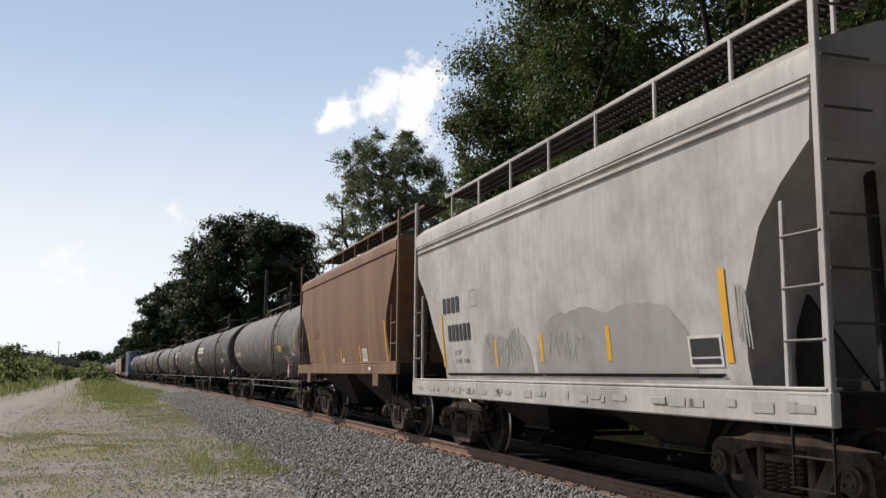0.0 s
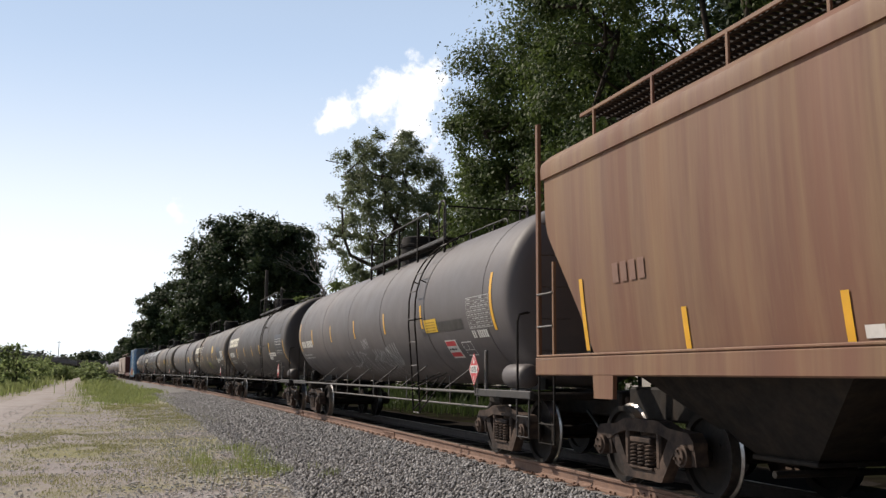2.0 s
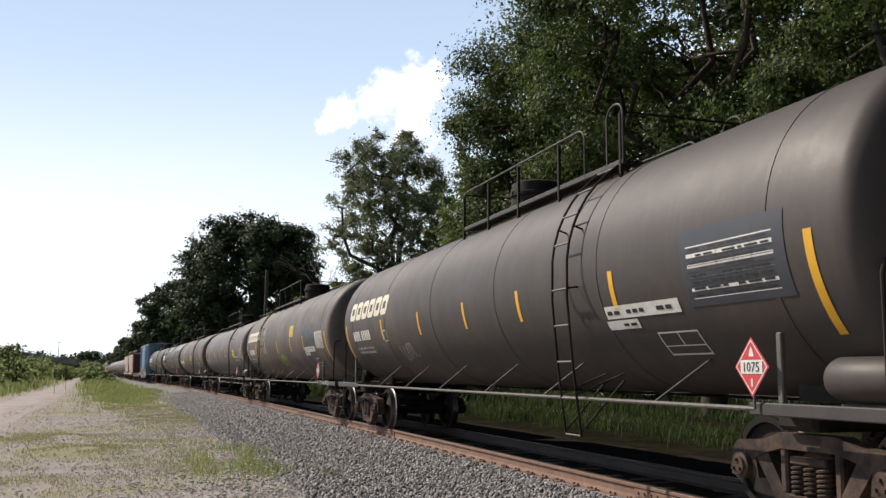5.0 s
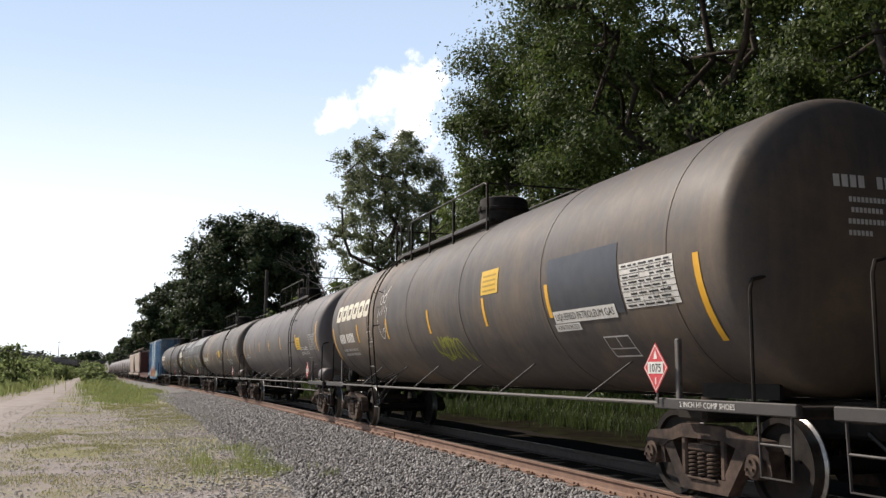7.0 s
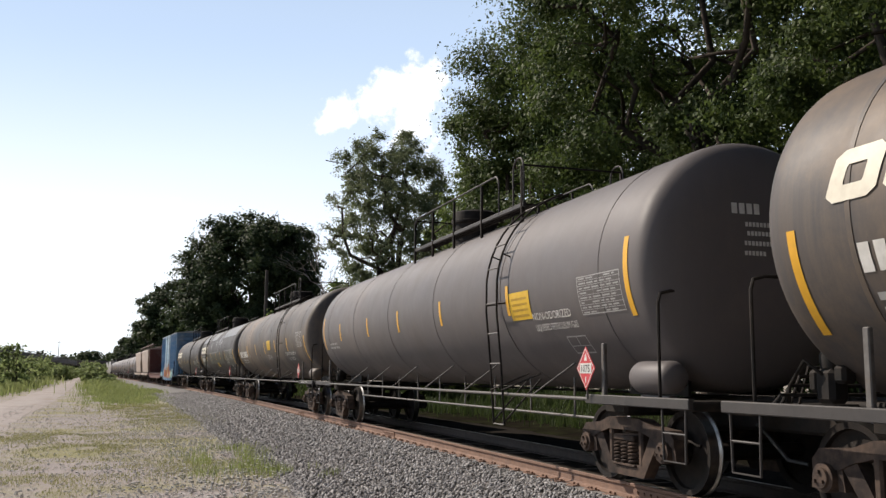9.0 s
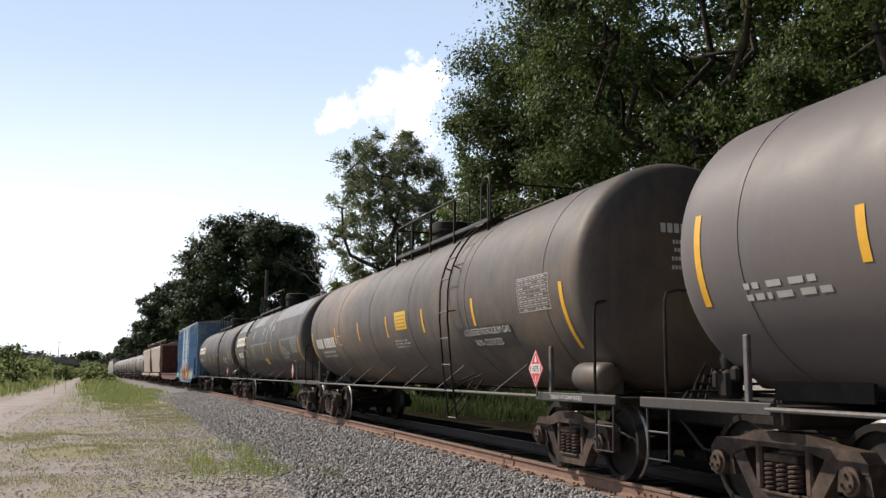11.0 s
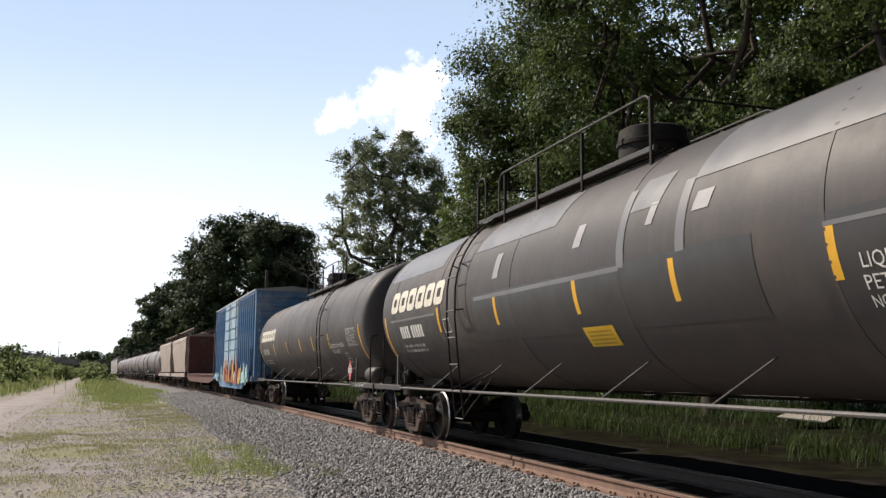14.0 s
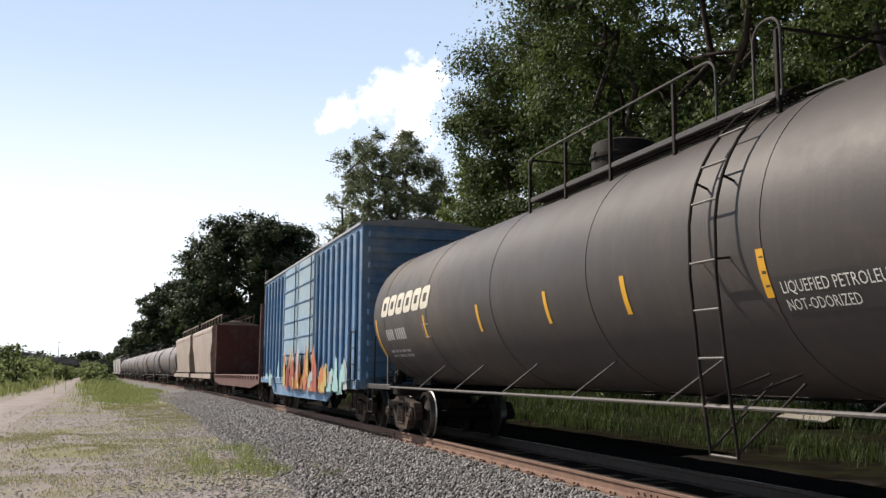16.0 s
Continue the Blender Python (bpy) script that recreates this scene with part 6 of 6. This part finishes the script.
# unseen trees added beside and behind the camera to cut the sky light
behind = tree("tree", 18.0, 5.0, 19, 6.5, 33, LEAF_DARK, "unseen dark leafy tree added to block sky light", clumps=110, per=320, leaf_size=0.32, low=0.05, group=RIGHT_ROW)
for (x, y, r) in ((17.0, -6, 40), (16.0, -16, 150), (8, -21, 260), (-1, -23, 80), (-10, -23, 200), (-19, -21, 310), (-28, -17, 20)):
    copy_thing(behind, pose(x, y, GROUND, 0, 0, r))
# thicket under and between them
for k, (x, y, h, r) in enumerate(((15.5, 48, 6.5, 3.2), (17.5, 58, 8.0, 3.6), (13.5, 70, 8.5, 3.4), (12.5, 82, 7.5, 3.0), (11.5, 118, 9, 4.5), (20, 34, 6, 3.2), (21.5, 24, 5.5, 3.0), (9.5, 132, 8, 4))):
    tree("shrub", x, y, h, r, 40 + k, LEAF_BUSH if k in (1, 2, 3) else LEAF_NEAR, "leafy shrub growing among the trees", "shrub", clumps=46, per=300, leaf_size=0.20 + 0.0015 * y, low=0.05, first=0.12, group="shrubs behind the track")


def bare_tree():
    """A dead, leafless tree between the crowns."""
    t = thing("bare_tree", "pale dead tree with bare forked twigs", "tree", at=pose(15.6, 84, GROUND))
    rng = np.random.default_rng(77)
    f = Form()

    def grow(p, d, length, r, depth):
        e = p + d * length
        cone(f, bend(p, e, rng, 0.05, 3), r, r * 0.6, 5)
        if depth:
            for k in range(3):
                nd = (d + Vector(rng.normal(size=3)) * 0.48).normalized()
                grow(e, nd, length * rng.uniform(0.55, 0.8), r * 0.55, depth - 1)
    grow(Vector((0, 0, 0)), Vector((0, 0, 1)), 6.0, 0.16, 5)
    part("trunk", f, surface("pale_dead_bark", (0.30, 0.26, 0.22), (0.2, 0.17, 0.15), 0.9), t, smooth=60)


bare_tree()

# bushes on the open side
for k, (x, y, h, r) in enumerate(((-11.8, 62, 2.6, 2.0), (-13.5, 70, 3.0, 2.6), (-12.0, 78, 2.4, 2.0), (-11.4, 94, 4.3, 1.7), (-14.5, 88, 3.0, 2.6), (-12.4, 104, 3.0, 2.4), (-13.6, 120, 3.2, 2.8), (-15.5, 140, 3.6, 3.4), (-16.5, 106, 3.4, 3.0),
                                  (-11.4, 70, 1.4, 1.3), (-12.2, 84, 1.5, 1.5), (-13.2, 112, 1.7, 1.6), (-18.5, 165, 4.0, 4.0), (-20, 200, 4.5, 5.0), (-17, 76, 2.8, 2.6),
                                  (-6.0, 132, 1.7, 1.6), (-7.2, 150, 2.4, 2.0), (-9.0, 176, 2.8, 2.4), (-4.2, 114, 1.1, 1.2), (-9.6, 205, 3.4, 2.8), (-13.5, 250, 3.8, 4.5), (-4.6, 140, 1.2, 1.3), (-13.5, 182, 2.8, 2.2))):
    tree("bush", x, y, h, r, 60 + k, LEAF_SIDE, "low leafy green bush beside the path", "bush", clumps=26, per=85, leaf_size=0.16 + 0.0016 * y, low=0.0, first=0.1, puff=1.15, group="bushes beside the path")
for k, (x, y, h, r) in enumerate(((-40, 560, 11, 14), (-62, 600, 12, 15), (-25, 520, 11, 13), (-95, 640, 12, 18), (-130, 620, 11, 18), (-10, 500, 12, 13))):
    tree("far_tree", x, y, h, r, 90 + k, LEAF_DARK, "distant dark tree on the skyline", "tree", clumps=40, per=110, leaf_size=1.7, low=0.0, first=0.1, group="trees on the skyline")


# ---- grass and weeds ----
def blades(rng, P, height, width):
    """Bent blades of grass standing at the points P."""
    n = len(P)
    a = rng.uniform(0, 2 * math.pi, n)
    d = np.stack([np.cos(a), np.sin(a), np.zeros(n)], 1)
    side = np.stack([-np.sin(a), np.cos(a), np.zeros(n)], 1)
    h = height * rng.uniform(0.45, 1.25, n)[:, None]
    lean = h * rng.uniform(0.1, 0.6, n)[:, None]
    up = np.array([0, 0, 1.0])
    w = width * rng.uniform(0.6, 1.3, n)[:, None]
    mid = P + up * h * 0.6 + d * lean * 0.35
    tip = P + up * h + d * lean
    low_q = np.stack([P - side * w, P + side * w, mid + side * w * 0.8, mid - side * w * 0.8], 1)
    top_q = np.stack([mid - side * w * 0.8, mid + side * w * 0.8, tip + side * w * 0.1, tip - side * w * 0.1], 1)
    return np.concatenate([low_q, top_q])


def grass_patch(name, spots, mat, label, seed, category="grass"):
    """One mesh of blades: spots of (x, y, half width, half length, count, height, blade width)."""
    rng = np.random.default_rng(seed)
    Q = []
    for (x, y, rx, ry, n, h, w) in spots:
        p = rng.normal(size=(n, 2)) * 0.5
        keep = np.array([noise.noise((a * rx * 1.3 + x, b * ry * 0.9 + y, seed)) > -0.12 for a, b in p])
        p = p[keep]
        P = np.stack([x + p[:, 0] * rx, y + p[:, 1] * ry, np.full(len(p), GROUND + 0.02)], 1)
        Q.append(blades(rng, P, h, w))
    ob = new(name, quads(name, np.concatenate(Q), mat))
    tagged(ob, label, category, kind="stuff")


grass_patch("thin_grass", ((-3.2, 24.6, 2.2, 2.4, 5000, 0.035, 0.005), (-1.9, 25.8, 1.8, 2.0, 4400, 0.035, 0.005), (-0.9, 21.8, 2.0, 2.6, 5600, 0.04, 0.005), (-1.0, 17.0, 2.2, 2.6, 4800, 0.035, 0.004), (-1.7, 14.6, 1.8, 2.2, 4600, 0.035, 0.004),
                           (0.9, 16.6, 1.4, 2.6, 3600, 0.045, 0.004), (0.6, 35.5, 2.0, 5.0, 5600, 0.05, 0.007), (-0.6, 30.0, 2.2, 2.6, 2000, 0.04, 0.006), (1.6, 34.0, 1.1, 4.5, 2200, 0.06, 0.007), (0.3, 23.5, 1.1, 2.6, 1600, 0.04, 0.005),
                           (-0.2, 45.0, 2.2, 6.0, 6000, 0.07, 0.010)), GRASS_MAT, "thin dry yellow-green grass on gravel", 5)
grass_patch("tall_grass", ((1.45, 18.2, 0.7, 1.9, 800, 0.20, 0.0045), (1.62, 18.4, 0.25, 0.7, 220, 0.42, 0.005), (1.65, 16.8, 0.55, 1.2, 420, 0.22, 0.0045), (2.25, 15.6, 0.55, 0.8, 700, 0.15, 0.004), (1.3, 17.0, 0.45, 1.0, 420, 0.16, 0.004), (2.6, 15.2, 0.35, 0.7, 360, 0.14, 0.004), (1.0, 15.6, 0.4, 0.9, 200, 0.14, 0.004),
                           (1.85, 20.0, 0.7, 2.0, 800, 0.12, 0.0045), (-1.0, 58, 2.0, 9, 8000, 0.15, 0.014), (-1.8, 76, 2.0, 11, 8000, 0.26, 0.02), (-2.8, 96, 2.0, 12, 7000, 0.45, 0.026), (0.0, 80, 1.6, 14, 4000, 0.18, 0.018), (-4.4, 118, 1.8, 14, 5000, 0.7, 0.034)), WEED_MAT, "taller fresh green grass beside the path", 6)
grass_patch("roadside_weeds", ((-10.8, 66, 1.8, 9, 5000, 0.5, 0.026), (-11.2, 82, 1.8, 10, 5000, 0.6, 0.03), (-12.8, 100, 2.4, 12, 5000, 0.8, 0.036), (-15, 125, 3.5, 18, 5000, 1.0, 0.05), (-15, 74, 4.5, 14, 6000, 0.9, 0.04), (-11.2, 54, 2.2, 5, 3000, 0.45, 0.022)),
            WEED_MAT, "tall weeds along the far edge of the path", 7, "weeds")
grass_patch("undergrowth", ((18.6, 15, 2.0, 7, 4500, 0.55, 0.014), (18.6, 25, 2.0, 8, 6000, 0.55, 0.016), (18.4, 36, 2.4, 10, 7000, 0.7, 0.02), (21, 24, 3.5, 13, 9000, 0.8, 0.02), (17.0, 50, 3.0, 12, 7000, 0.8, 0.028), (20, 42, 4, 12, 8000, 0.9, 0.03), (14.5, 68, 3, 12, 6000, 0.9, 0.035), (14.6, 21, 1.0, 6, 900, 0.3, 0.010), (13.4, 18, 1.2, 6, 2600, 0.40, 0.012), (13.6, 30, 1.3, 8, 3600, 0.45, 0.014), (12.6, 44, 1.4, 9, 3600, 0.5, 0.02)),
            UNDER_MAT, "weeds behind the track, half shade put into their dark green", 8, "weeds")


def flowers():
    """Small white blossoms among the weeds by the stones."""
    rng = np.random.default_rng(21)
    f = Form()
    for k in range(60):
        x, y = (rng.normal(2.0, 0.35), rng.normal(15.6, 1.0)) if k < 34 else (rng.normal(-1.5, 2.0), rng.normal(26, 6))
        z = GROUND + rng.uniform(0.06, 0.2)
        r = rng.uniform(0.012, 0.022)
        f.lathe([(z, 0.003), (z + 0.004, r), (z + 0.010, r * 0.9), (z + 0.016, 0.002)], "z", 6, (x, y, 0))
    ob = new("white_blossoms", f.mesh("white_blossoms", plain("white_petals", (0.75, 0.75, 0.70), 0.7)))
    tagged(ob, "small white weed blossoms in the grass", "flowers", kind="stuff")


flowers()


# ---- far structures ----
CONCRETE = surface("weathered_dark_concrete", (0.13, 0.115, 0.105), (0.09, 0.08, 0.075), 0.9, 0.0, 0.5, (0.06, 0.055, 0.05), 0.5, 0.25, streak=0.4, bump=0.3, bump_scale=8.0)


def viaduct():
    """Long raised roadway behind the bushes, with parapet posts and rail, turning to cross far ahead."""
    v = thing("viaduct", "dark concrete elevated roadway with a railing", "viaduct", kind="structure")
    part("deck", Form().box((-25.5, 225, 4.1), (7.0, 250, 1.0), 0.1), CONCRETE, v)
    part("parapet", Form().box((-22.1, 225, 4.75), (0.3, 250, 0.5), 0.04), CONCRETE, v)
    for k in range(12):
        part("pier", Form().box((-25.5, 108 + 21 * k, 1.7), (5.5, 1.4, 4.2), 0.1), CONCRETE, v)
    part("railing", Form().box((-22.1, 225, 5.35), (0.08, 250, 0.09), 0.02), CONCRETE, v)
    for k in range(84):
        part("railing_post", Form().box((-22.1, 101.5 + 3 * k, 5.15), (0.08, 0.10, 0.45)), CONCRETE, v)
    part("wall", Form().box((-25.5, 225, 1.7), (4.0, 250, 4.0), 0.1), CONCRETE, v)
    part("cross_span", Form().box((-4, 372, 4.4), (56, 9, 1.8), 0.1), CONCRETE, v)
    for x in (-18, 8, 18):
        part("pier", Form().box((x, 372, 1.6), (1.6, 6, 4.0), 0.1), CONCRETE, v)


viaduct()


def pole(name, x, y, h, r, label, arm):
    p = thing(name, label, "pole", at=pose(x, y, GROUND))
    part("shaft", Form().lathe([(0, r * 1.25), (h * 0.5, r), (h, r * 0.8)], "z", 12), surface("dark_pole_timber", (0.06, 0.05, 0.045), (0.09, 0.075, 0.065), 0.9, 0, 3, stretch=(1, 1, 0.1)), p)
    if arm:
        part("crossarm", Form().box((0, 0, h - 0.5), (1.6, 0.12, 0.12), 0.02), STEEL_DARK, p)


pole("utility_pole", 10.1, 83.5, 10.7, 0.17, "dark timber pole standing before the trees", False)
pole("mast", -30.5, 378, 13.0, 0.13, "thin distant mast on the skyline", True)


def litter():
    s = thing("pale_board", "pale weathered board lying in the weeds", "board", at=pose(17.0, 21.2, GROUND + 0.55, 4, -8, 30))
    part("sheet", Form().box((0, 0, 0), (0.8, 1.3, 0.05), 0.01), surface("bleached_board", (0.42, 0.38, 0.32), (0.32, 0.29, 0.245), 0.8, 0, 2.0), s)
    part("batten", Form().box((0, 0.4, -0.06), (0.8, 0.09, 0.07), 0.01), surface("bleached_board", (0.42, 0.38, 0.32)), s)


litter()


# ---- motion ----
def motions():
    for car, s in TRAIN:
        rows = []
        for t in np.arange(0, 16.01, 1.0):
            rows.append((float(t), line_pose(s - gone(t))))
        walk(car, rows)
    # wheels roll: the turn between two rows stays under a right angle
    for w, d in WHEELS:
        rows = []
        for k in range(0, 241):
            t = min(k * 2 / FPS, 16.0)
            rows.append((t, pose(0, d, 0.457, math.degrees(gone(t) / 0.457) % 360.0)))
        walk(w, rows)


motions()
